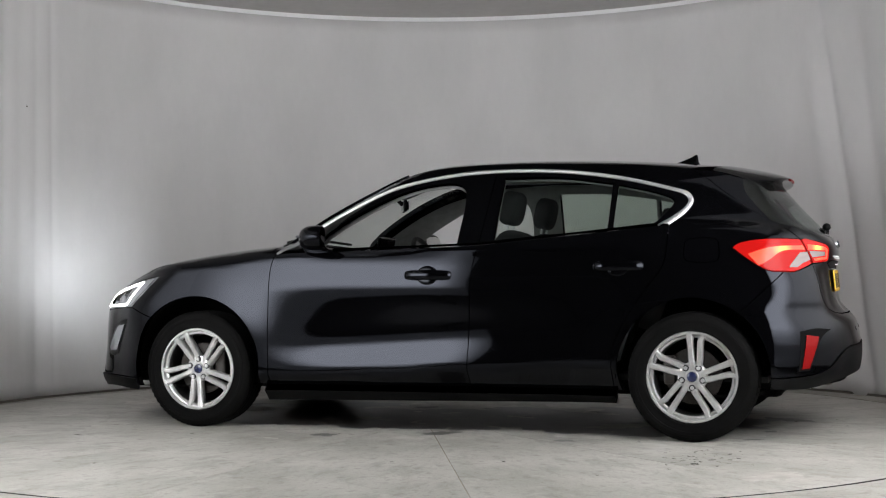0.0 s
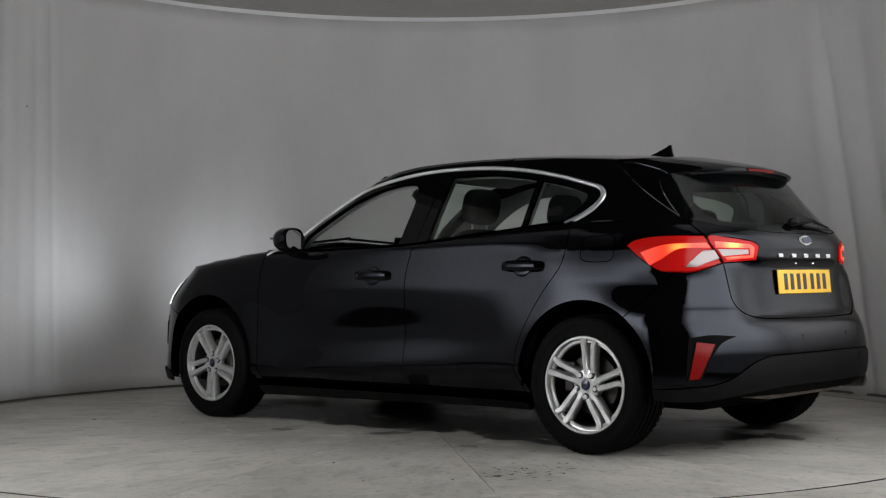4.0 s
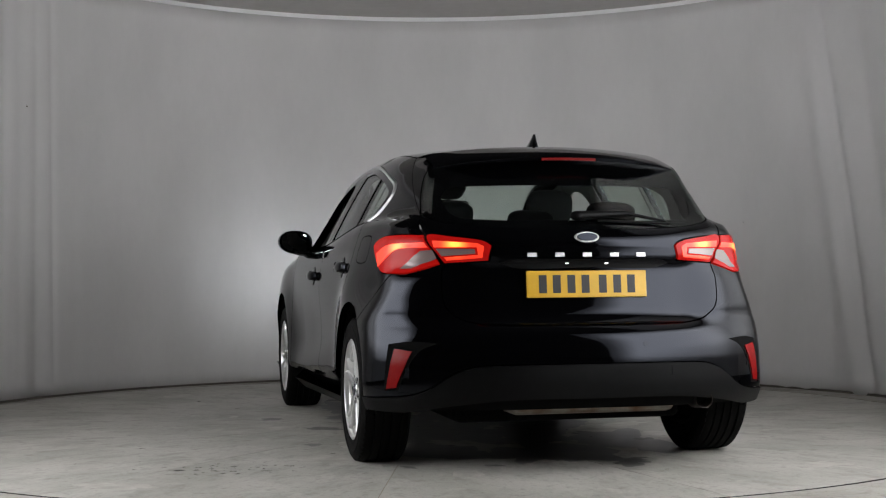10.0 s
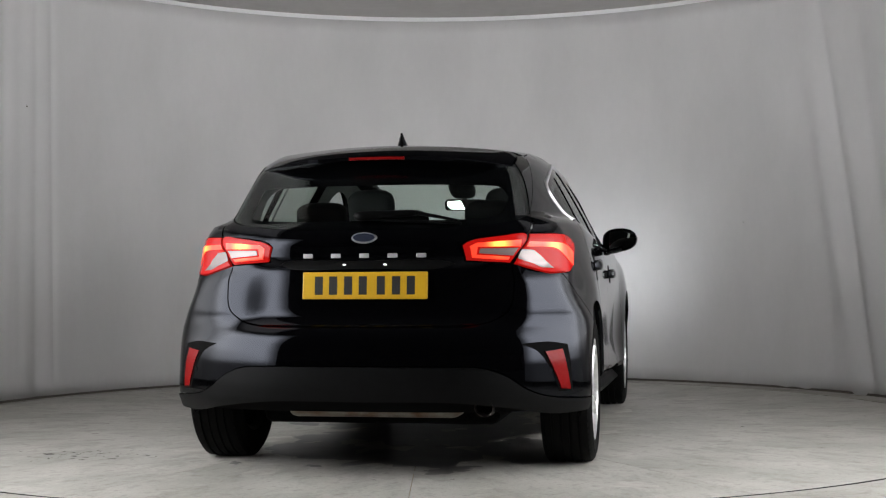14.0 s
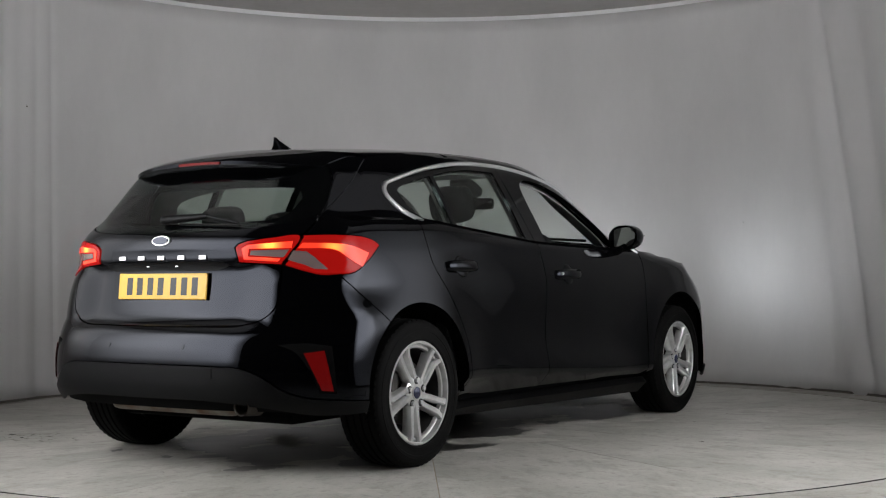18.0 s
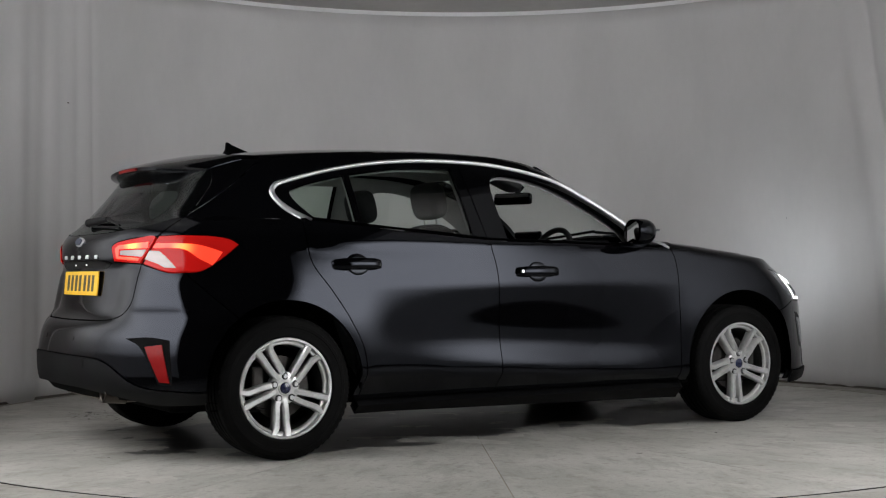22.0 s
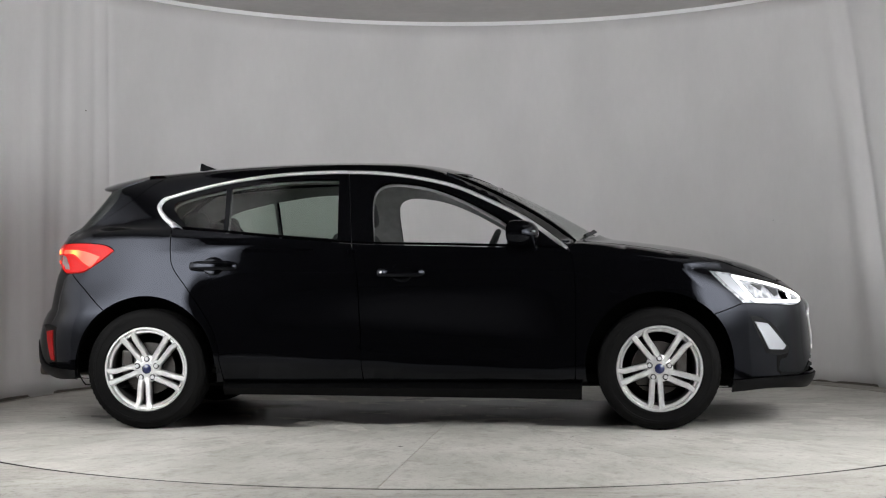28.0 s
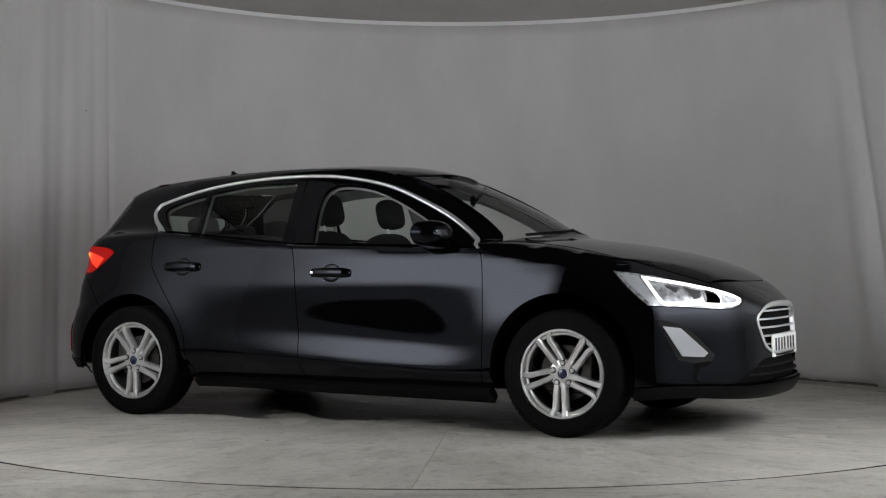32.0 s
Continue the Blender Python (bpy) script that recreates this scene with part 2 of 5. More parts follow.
def block(bm, cx, cy, cz, sx, sy, sz, bevel=0.0, turn=None, segments=2):
    """A box with rounded edges, added to bm."""
    made = bmesh.ops.create_cube(bm, size=1.0)["verts"]
    bmesh.ops.scale(bm, vec=(sx, sy, sz), verts=made)
    if bevel:
        edges = list({e for v in made for e in v.link_edges})
        out = bmesh.ops.bevel(bm, geom=edges, offset=bevel, segments=segments, affect="EDGES", profile=0.5)
        made = list({v for f in out["faces"] for v in f.verts} | {v for v in made if v.is_valid})
    m = Matrix.Translation((cx, cy, cz)) @ (turn or Matrix())
    bmesh.ops.transform(bm, matrix=m, verts=made)
    return made


def rod(bm, a, b, r, sides=12, r2=None):
    """A capped round bar from a to b."""
    a, b = Vector(a), Vector(b)
    made = bmesh.ops.create_cone(bm, cap_ends=True, segments=sides, radius1=r, radius2=r if r2 is None else r2, depth=(b - a).length)["verts"]
    m = Matrix.Translation((a + b) / 2) @ (b - a).to_track_quat("Z", "Y").to_matrix().to_4x4()
    bmesh.ops.transform(bm, matrix=m, verts=made)
    return made


def lathe(profile, sides, axis="y"):
    """Points and faces of a profile of (radius, along) turned round an axis."""
    k, verts, faces = len(profile), [], []
    for i in range(sides):
        a = 2 * math.pi * i / sides
        for r, s in profile:
            verts.append((r * math.cos(a), s, r * math.sin(a)) if axis == "y" else (r * math.cos(a), r * math.sin(a), s))
    for i in range(sides):
        for j in range(k - 1):
            a, b = i * k + j, ((i + 1) % sides) * k + j
            faces.append((a, a + 1, b + 1, b))
    return verts, faces


def seg(*pts, step=0.012):
    """A smooth run of points through those given; two points make a straight line."""
    P = np.array(pts, float)
    if len(P) == 2:
        n = max(2, int(np.linalg.norm(P[1] - P[0]) / step) + 1)
        return P[0] + (P[1] - P[0]) * np.linspace(0, 1, n)[:, None]
    Q = np.vstack([2 * P[0] - P[1], P, 2 * P[-1] - P[-2]])
    out = []
    for i in range(1, len(Q) - 2):
        p0, p1, p2, p3 = Q[i - 1:i + 3]
        n = max(2, int(np.linalg.norm(p2 - p1) / step) + 1)
        t = np.linspace(0, 1, n, endpoint=False)[:, None]
        d1, d2, d3 = (max(np.linalg.norm(b - a), 1e-6) ** 0.5 for a, b in ((p0, p1), (p1, p2), (p2, p3)))
        m1 = (p2 - p1) + d2 * ((p1 - p0) / d1 - (p2 - p0) / (d1 + d2))
        m2 = (p2 - p1) + d2 * ((p3 - p2) / d3 - (p3 - p1) / (d2 + d3))
        out.append((2 * t**3 - 3 * t**2 + 1) * p1 + (t**3 - 2 * t**2 + t) * m1 + (3 * t**2 - 2 * t**3) * p2 + (t**3 - t**2) * m2)
    out.append(P[-1:])
    return np.vstack(out)


def arc(cx, cz, r, a0, a1, step=0.02):
    a = np.radians(np.linspace(a0, a1, max(3, int(abs(a1 - a0) * math.pi / 180 * r / step) + 1)))
    return np.stack([cx + r * np.cos(a), cz + r * np.sin(a)], 1)


def flank(points):
    """Side-view points (x, z) as (v, z)."""
    P = np.array(points, float)
    over = np.abs(P[:, 0]) > BEND
    P[over, 0] = np.sign(P[over, 0]) * (BEND + SWEEP * np.arctan2(np.abs(P[over, 0]) - BEND, 0.88))
    return P


def closed(*runs):
    """One closed outline from runs that follow each other."""
    out = []
    for q in np.vstack(runs):
        if not out or np.linalg.norm(q - out[-1]) > 0.003:
            out.append(q)
    if np.linalg.norm(out[0] - out[-1]) < 0.003:
        out.pop()
    P = np.array(out)
    area = np.sum(P[:, 0] * np.roll(P[:, 1], -1) - P[:, 1] * np.roll(P[:, 0], -1))
    return P if area > 0 else P[::-1]


def shrunk(P, g):
    """The outline moved inwards by g."""
    t = np.roll(P, -1, 0) - np.roll(P, 1, 0)
    t /= np.maximum(np.linalg.norm(t, axis=1, keepdims=True), 1e-9)
    return P + g * np.stack([-t[:, 1], t[:, 0]], 1)


def within(P, Q):
    """Which of the points Q lie inside the outline P."""
    x, y = Q[:, 0], Q[:, 1]
    ins = np.zeros(len(Q), bool)
    for (x0, y0), (x1, y1) in zip(P, np.roll(P, -1, 0)):
        cut = (y0 > y) != (y1 > y)
        ins ^= cut & (x < (x1 - x0) * (y - y0) / ((y1 - y0) or 1e-12) + x0)
    return ins


def filled(outer, holes=(), step=0.03):
    """A triangle mesh of a flat outline with holes: points, faces, and the rings of border points."""
    from mathutils.geometry import delaunay_2d_cdt as cdt
    rings = [outer, *holes]
    lo, hi = outer.min(0), outer.max(0)
    gx, gy = np.meshgrid(np.arange(lo[0] + step / 2, hi[0], step), np.arange(lo[1] + step / 2, hi[1], step))
    grid = np.stack([gx.ravel(), gy.ravel()], 1)
    ok = within(outer, grid)
    for h in holes:
        ok &= ~within(h, grid)
    border = np.vstack(rings)
    grid = grid[ok]
    if len(grid):
        far = np.array([np.min(np.sum((border - g) ** 2, 1)) for g in grid]) > (0.45 * step) ** 2
        grid = grid[far]
    pts = np.vstack([border, grid]) if len(grid) else border
    edges, k = [], 0
    for r in rings:
        edges += [(k + i, k + (i + 1) % len(r)) for i in range(len(r))]
        k += len(r)
    v, _, f, ids, _, _ = cdt([Vector(q) for q in pts], edges, [], 0, 1e-6)
    V = np.array([tuple(q) for q in v])
    F = np.array([tuple(t) for t in f])
    C = V[F].mean(1)
    ok = within(outer, C)
    for h in holes:
        ok &= ~within(h, C)
    F = F[ok]
    a, b, c = V[F[:, 0]], V[F[:, 1]], V[F[:, 2]]
    turn = (b[:, 0] - a[:, 0]) * (c[:, 1] - a[:, 1]) - (b[:, 1] - a[:, 1]) * (c[:, 0] - a[:, 0])
    F[turn < 0] = F[turn < 0][:, ::-1]
    spot = {}
    for new_i, olds in enumerate(ids):
        for o in olds:
            spot[o] = new_i
    loops, k = [], 0
    for r in rings:
        loops.append([spot[k + i] for i in range(len(r)) if k + i in spot])
        k += len(r)
    return V, F, loops


def lifted(V, how, side=1):
    """Places flat points on the skin: 'wrap' round the flanks and ends, 'top' from above."""
    if how == "wrap":
        P = meet(*wrapped(V[:, 0], V[:, 1], side))
    else:
        start = np.stack([V[:, 0], V[:, 1], np.full(len(V), 0.7)], 1)
        P = meet(start, np.tile([0.0, 0.0, 1.0], (len(V), 1)), 1.0)
    return P, normals(P)


def panel(name, outer, mat, parent, how="wrap", side=1, holes=(), gap=0.0025, proud=0.0, rim=0.014, step=0.03, label=""):
    """A piece of the car's skin inside an outline, with a folded edge."""
    outer = shrunk(outer, gap)
    holes = [shrunk(h, -gap) for h in holes]
    V, F, loops = filled(outer, holes, step)
    P, N = lifted(V, how, side)
    P = P + N * proud
    verts, nor, faces = [P], [N], [F]
    k = len(P)
    for ring in loops:
        ring = np.array(ring)
        A, n = P[ring], N[ring]
        t = np.roll(A, -1, 0) - np.roll(A, 1, 0)
        o = np.cross(t, n)
        o /= np.maximum(np.linalg.norm(o, axis=1, keepdims=True), 1e-9)
        m = len(ring)
        verts += [A, A - n * rim]
        nor += [o, o]
        i = np.arange(m)
        j = (i + 1) % m
        faces += [np.stack([k + i, k + m + i, k + m + j], 1), np.stack([k + i, k + m + j, k + j], 1)]
        k += 2 * m
    verts, nor, faces = np.vstack(verts), np.vstack(nor), np.vstack(faces)
    # faces look outwards
    a, b, c = (P[F[:, q]] for q in range(3))
    if np.mean(np.sum(np.cross(b - a, c - a) * N[F[:, 0]], 1)) < 0:
        faces = faces[:, ::-1]
        nor[len(P):] *= 1
    ob = mesh_object(name, verts, faces, mat, parent, label)
    ob.data.normals_split_custom_set_from_vertices([tuple(map(float, n)) for n in nor])
    return ob


# ---------------------------------------------------------------- the studio
WALL_X, WALL_Y, WALL_R, WALL_TOP = 0.10, 0.03, 3.14, 2.88
TABLE_R = 2.982

CURTAIN = mottled("white_curtain_cloth", (0.718, 0.704, 0.70), (0.655, 0.642, 0.638), 0.55, 0.9, fine=0.05, bumpy=0.03, detail=3.0, stretch=(1, 1, 0.45))
RAIL_WHITE = material("white_rail", (0.93, 0.93, 0.93), 0.5)
CEILING = mottled("grey_ceiling", (0.60, 0.58, 0.56), (0.53, 0.515, 0.50), 1.2, 0.9, fine=0.15)


def concrete(name, light, dark, grime, rough):
    """Trowelled concrete: broad pale and dull patches, trodden smears, fine grain and dark pores."""
    m = material(name, light, rough)
    n, l, b = nodes_of(m)
    co = n.new("ShaderNodeTexCoord")

    def cloud(scale, detail, lo, hi, stretch=None, rough_step=0.6):
        t, r = n.new("ShaderNodeTexNoise"), n.new("ShaderNodeMapRange")
        t.inputs["Scale"].default_value, t.inputs["Detail"].default_value, t.inputs["Roughness"].default_value = scale, detail, rough_step
        r.inputs["From Min"].default_value, r.inputs["From Max"].default_value = lo, hi
        src = co.outputs["Object"]
        if stretch:
            mp = n.new("ShaderNodeMapping")
            mp.inputs["Scale"].default_value, mp.inputs["Rotation"].default_value = stretch, (0, 0, 0.6)
            l.new(src, mp.inputs["Vector"])
            src = mp.outputs["Vector"]
        l.new(src, t.inputs["Vector"])
        l.new(t.outputs["Fac"], r.inputs["Value"])
        return r.outputs["Result"]

    def blend(a, tone, share, by, how="MIX"):
        x, k = n.new("ShaderNodeMix"), n.new("ShaderNodeMath")
        x.data_type, x.blend_type = "RGBA", how
        k.operation, k.inputs[1].default_value = "MULTIPLY", share
        l.new(by, k.inputs[0])
        l.new(k.outputs[0], x.inputs[0])
        x.inputs[6].default_value, x.inputs[7].default_value = (*light, 1), (*tone, 1)
        if a:
            l.new(a, x.inputs[6])
        return x.outputs[2]

    c = blend(None, dark, 1.0, cloud(1.3, 9, 0.36, 0.66))
    c = blend(c, grime, 0.85, cloud(2.6, 9, 0.50, 0.78, (1.0, 2.6, 1.0), 0.72))
    c = blend(c, tuple(min(1, 1.12 * q) for q in light), 0.6, cloud(4.7, 6, 0.56, 0.72))
    c = blend(c, grime, 0.6, cloud(16, 6, 0.55, 0.72))
    c = blend(c, grime, 0.55, cloud(55, 3, 0.56, 0.72))
    c = blend(c, (0.05, 0.045, 0.04), 0.8, cloud(120, 2, 0.70, 0.78))
    l.new(c, b.inputs["Base Color"])
    bp, g = n.new("ShaderNodeBump"), cloud(40, 6, 0.3, 0.7)
    bp.inputs["Strength"].default_value, bp.inputs["Distance"].default_value = 0.25, 0.004
    l.new(g, bp.inputs["Height"])
    l.new(bp.outputs["Normal"], b.inputs["Normal"])
    return m


CONCRETE = concrete("floor_concrete", (0.39, 0.375, 0.34), (0.28, 0.267, 0.235), (0.125, 0.11, 0.088), 0.75)
DECK = concrete("deck_concrete", (0.45, 0.435, 0.40), (0.325, 0.315, 0.28), (0.155, 0.14, 0.115), 0.55)
# wet floor, darkened further to paint in the shadow under the car
WET_SHADOW_FILM = mottled("wet_shadow_film", (0.085, 0.08, 0.072), (0.035, 0.033, 0.03), 0.16, 0.30, fine=0.3, Specular_IOR_Level=0.3)
SEALANT = mottled("joint_sealant", (0.34, 0.28, 0.20), (0.20, 0.16, 0.11), 0.1, 0.8)
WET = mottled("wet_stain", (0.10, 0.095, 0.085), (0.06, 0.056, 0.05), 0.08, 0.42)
DAMP = mottled("damp_smear", (0.60, 0.575, 0.53), (0.42, 0.40, 0.355), 0.12, 0.55, fine=0.4)
DIRT = mottled("dirt_speck", (0.05, 0.04, 0.03), (0.02, 0.018, 0.015), 0.02, 0.8)
DARK_HALL = mottled("dark_hall", (0.008, 0.008, 0.009), (0.005, 0.005, 0.006), 1.5, 0.9)


def ring_floor(name, r0, r1, z, mat, sides=160, wide=None):
    verts, faces = [], []
    for i in range(sides):
        a = 2 * math.pi * i / sides
        verts += [(r0 * math.cos(a), r0 * math.sin(a), z), (r1 * math.cos(a), r1 * math.sin(a), z),
                  (r0 * math.cos(a), r0 * math.sin(a), z - 0.15)]
    for i in range(sides):
        a, b = 3 * i, 3 * ((i + 1) % sides)
        faces += [(a, a + 1, b + 1, b), (a + 2, a, b, b + 2)]
    return mesh_object(name, verts, faces, mat, smooth=False)


tagged(ring_floor("floor", TABLE_R + 0.026, 14.0, 0.0, CONCRETE), "pale grey worn concrete floor around the turntable", "floor", kind="structure")
pit = bmesh.new()
bmesh.ops.create_circle(pit, cap_ends=True, radius=3.1, segments=96, matrix=Matrix.Translation((0, 0, -0.12)))
tagged(part("floor_pit", pit, UNDER, None), "dark shallow pit under the turntable", "floor", kind="structure")


def curtain_wall():
    """The tall cloth wall round the turntable, open towards the camera, with hanging folds."""
    n, k = 640, 26
    verts, faces = [], []
    for i in range(n + 1):
        a = radians(-6 + 192 * i / n)
        ca, sa = math.cos(a), math.sin(a)
        side = bump(np.array(abs(ca)), 0.72, 0.95)
        for j in range(k + 1):
            h = j / k
            z = WALL_TOP * h
            low = (1 - h) ** 1.5
            fold = 0.012 * noise.noise((a * 7, 0.5 * z, 3.1)) + 0.0018 * noise.noise((a * 30, 0.35 * z, 7.7))
            fold += float(side) * (0.020 * noise.noise((a * 16, 0.5 * z, 1.2)) + 0.004 * noise.noise((a * 40, 0.3 * z, 5.2))) * (0.5 + low)
            r = WALL_R + fold * (0.35 + 0.65 * (1 - h))
            deg = math.degrees(a)
            for mid, drift, wide, deep in ((22.5, 9.5, 0.9, 0.030), (25.5, 9.0, 1.4, -0.022), (18.0, 8.0, 1.6, 0.028), (148.5, 0.5, 0.5, 0.010), (151.5, 0.0, 0.7, 0.008), (158, -1.0, 1.2, 0.014), (163, -1.5, 1.5, -0.014)):
                r += deep * math.exp(-((deg - mid - drift * h) / wide) ** 2) * min(1.0, 1.5 - 0.9 * h)
            verts.append((WALL_X + r * ca, WALL_Y + r * sa, z))
    for i in range(n):
        for j in range(k):
            a, b = i * (k + 1) + j, (i + 1) * (k + 1) + j
            faces.append((a, b, b + 1, a + 1))
    ob = mesh_object("wall_curtain", verts, faces, CURTAIN)
    so = ob.modifiers.new("thick", "SOLIDIFY")
    so.thickness, so.offset = 0.02, -1
    return tagged(ob, "pale grey-white curved cloth wall with hanging folds", "wall", kind="structure")


curtain_wall()
# grime and the thin shadow at the wall's foot, painted as one strip
bm = bmesh.new()
ring = [[bm.verts.new((WALL_X + (WALL_R - d) * math.cos(radians(-6 + 192 * i / 200)), WALL_Y + (WALL_R - d) * math.sin(radians(-6 + 192 * i / 200)), z)) for d, z in ((0.030, 0.001), (0.026, 0.016), (-0.02, 0.018))] for i in range(201)]
for a, b in zip(ring, ring[1:]):
    for j in (0, 1):
        bm.faces.new((a[j], b[j], b[j + 1], a[j + 1]))
tagged(part("baseboard", bm, material("grimy_shadow_hem", (0.10, 0.09, 0.075), 0.9), None), "dark grimy hem at the foot of the cloth wall, its shadow line painted in", "hem", kind="structure")
rv, rf = [], []
for i in range(241):
    a = radians(-6 + 192 * i / 240)
    for dr, z in ((-0.03, WALL_TOP - 0.004), (-0.03, WALL_TOP + 0.027), (0.02, WALL_TOP + 0.027), (0.02, WALL_TOP - 0.004)):
        rv.append((WALL_X + (WALL_R + dr) * math.cos(a), WALL_Y + (WALL_R + dr) * math.sin(a), z))
for i in range(240):
    for j in range(4):
        rf.append((4 * i + j, 4 * i + (j + 1) % 4, 4 * i + 4 + (j + 1) % 4, 4 * i + 4 + j))
tagged(mesh_object("trim_rail", rv, rf, RAIL_WHITE, smooth=False), "white curved rail along the top of the cloth wall", "rail", kind="structure")
bm = bmesh.new()
hoop = []
for i in range(121):
    a = radians(-52 + 284 * i / 120)
    hoop.append([bm.verts.new((q * math.cos(a), q * math.sin(a), z)) for q, z in ((1.95, WALL_TOP + 0.03), (3.75, WALL_TOP + 0.03), (3.75, WALL_TOP + 0.2), (1.95, WALL_TOP + 0.2))])
for a, b in zip(hoop, hoop[1:]):
    for j in range(4):
        bm.faces.new((a[j], a[(j + 1) % 4], b[(j + 1) % 4], b[j]))
bm.faces.new(hoop[0])
bm.faces.new(hoop[-1][::-1])
bmesh.ops.recalc_face_normals(bm, faces=bm.faces)
tagged(part("ceiling", bm, CEILING, None), "flat grey ceiling soffit round the studio", "ceiling", kind="structure")
bm = bmesh.new()
block(bm, 0, -3.0, WALL_TOP + 0.35, 16.2, 16.2, 0.2)
tagged(part("ceiling_hall", bm, DARK_HALL, None), "dark ceiling of the hall", "ceiling", kind="structure")
for nm, x, y, sx, sy in (("wall_left", -8, -3, 0.2, 16), ("wall_right", 8, -3, 0.2, 16), ("wall_front", 0, -11, 16, 0.2), ("wall_back", 0, 5, 16, 0.2)):
    bm = bmesh.new()
    block(bm, x, y, WALL_TOP / 2 + 0.1, sx, sy, WALL_TOP + 0.4)
    tagged(part(nm, bm, DARK_HALL, None), "dark unlit wall of the hall", "wall", kind="structure")

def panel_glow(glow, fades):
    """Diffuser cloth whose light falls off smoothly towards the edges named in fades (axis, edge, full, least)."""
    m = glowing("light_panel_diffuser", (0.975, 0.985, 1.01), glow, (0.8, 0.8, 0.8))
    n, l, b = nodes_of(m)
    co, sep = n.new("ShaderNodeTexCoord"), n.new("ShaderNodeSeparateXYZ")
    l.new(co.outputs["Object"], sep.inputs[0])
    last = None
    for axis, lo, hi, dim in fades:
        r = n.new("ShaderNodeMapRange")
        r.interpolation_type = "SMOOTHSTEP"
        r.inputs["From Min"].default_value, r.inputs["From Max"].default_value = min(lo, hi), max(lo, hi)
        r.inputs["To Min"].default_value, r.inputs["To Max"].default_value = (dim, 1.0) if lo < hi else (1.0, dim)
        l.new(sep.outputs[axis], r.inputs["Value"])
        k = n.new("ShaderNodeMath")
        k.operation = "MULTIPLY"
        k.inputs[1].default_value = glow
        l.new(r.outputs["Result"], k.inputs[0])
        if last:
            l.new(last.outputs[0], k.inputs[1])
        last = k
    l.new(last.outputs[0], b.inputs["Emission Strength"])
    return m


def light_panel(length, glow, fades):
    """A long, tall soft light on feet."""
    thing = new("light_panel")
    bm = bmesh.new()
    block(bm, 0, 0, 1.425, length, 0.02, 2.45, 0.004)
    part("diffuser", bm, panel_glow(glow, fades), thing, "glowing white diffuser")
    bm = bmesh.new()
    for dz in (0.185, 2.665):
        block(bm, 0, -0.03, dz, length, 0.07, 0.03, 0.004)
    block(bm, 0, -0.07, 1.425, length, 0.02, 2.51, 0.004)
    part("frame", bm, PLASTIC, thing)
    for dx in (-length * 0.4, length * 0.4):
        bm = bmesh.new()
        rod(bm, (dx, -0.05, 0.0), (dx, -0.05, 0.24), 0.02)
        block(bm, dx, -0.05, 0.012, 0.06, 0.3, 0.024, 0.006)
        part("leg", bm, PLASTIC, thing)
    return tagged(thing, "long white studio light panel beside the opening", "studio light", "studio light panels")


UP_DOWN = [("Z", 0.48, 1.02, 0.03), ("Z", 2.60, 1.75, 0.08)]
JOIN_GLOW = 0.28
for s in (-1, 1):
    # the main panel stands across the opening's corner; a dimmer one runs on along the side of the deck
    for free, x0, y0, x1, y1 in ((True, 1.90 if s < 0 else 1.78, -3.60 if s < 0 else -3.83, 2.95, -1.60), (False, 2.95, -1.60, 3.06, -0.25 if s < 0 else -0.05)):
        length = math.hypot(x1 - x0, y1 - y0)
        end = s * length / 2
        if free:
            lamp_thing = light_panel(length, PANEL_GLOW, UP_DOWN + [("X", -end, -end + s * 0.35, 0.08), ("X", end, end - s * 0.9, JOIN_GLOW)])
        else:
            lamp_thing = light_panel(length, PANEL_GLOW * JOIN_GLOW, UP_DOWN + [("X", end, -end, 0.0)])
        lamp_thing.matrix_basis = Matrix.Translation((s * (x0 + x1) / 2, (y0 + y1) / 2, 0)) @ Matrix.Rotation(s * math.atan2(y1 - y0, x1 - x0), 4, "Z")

# black ring laid in the gap to paint its shade
bm = bmesh.new()
gv = [[bm.verts.new((q * math.cos(2 * math.pi * i / 200), q * math.sin(2 * math.pi * i / 200), -0.05)) for q in (TABLE_R - 0.004, TABLE_R + 0.03)] for i in range(200)]
for i in range(200):
    a, b = gv[i], gv[(i + 1) % 200]
    bm.faces.new((a[0], a[1], b[1], b[0]))
tagged(part("floor_gap_shade", bm, UNDER, None), "black strip painting the shade in the gap round the turntable", "floor", kind="structure")

# two small marks on the cloth
for a, z, q in ((math.atan2(1.40, -2.775), 1.987, 0.007), (math.atan2(2.2, 2.3), 1.2, 0.003)):
    bm = bmesh.new()
    bmesh.ops.create_circle(bm, cap_ends=True, segments=10, radius=q, matrix=Matrix.Translation((WALL_X + (WALL_R - 0.022) * math.cos(a), WALL_Y + (WALL_R - 0.022) * math.sin(a), z)) @ Matrix.Rotation(a, 4, "Z") @ Matrix.Rotation(radians(-90), 4, "Y") @ Matrix.Diagonal((0.6, 1.2, 1, 1)))
    tagged(part("wall_mark", bm, DIRT, None), "small dark mark on the cloth wall", "mark", kind="structure")

# the turntable
TABLE = new("turntable")
tagged(TABLE, "round pale concrete car turntable with stains and fine cracks", "turntable")
SLABS = 14


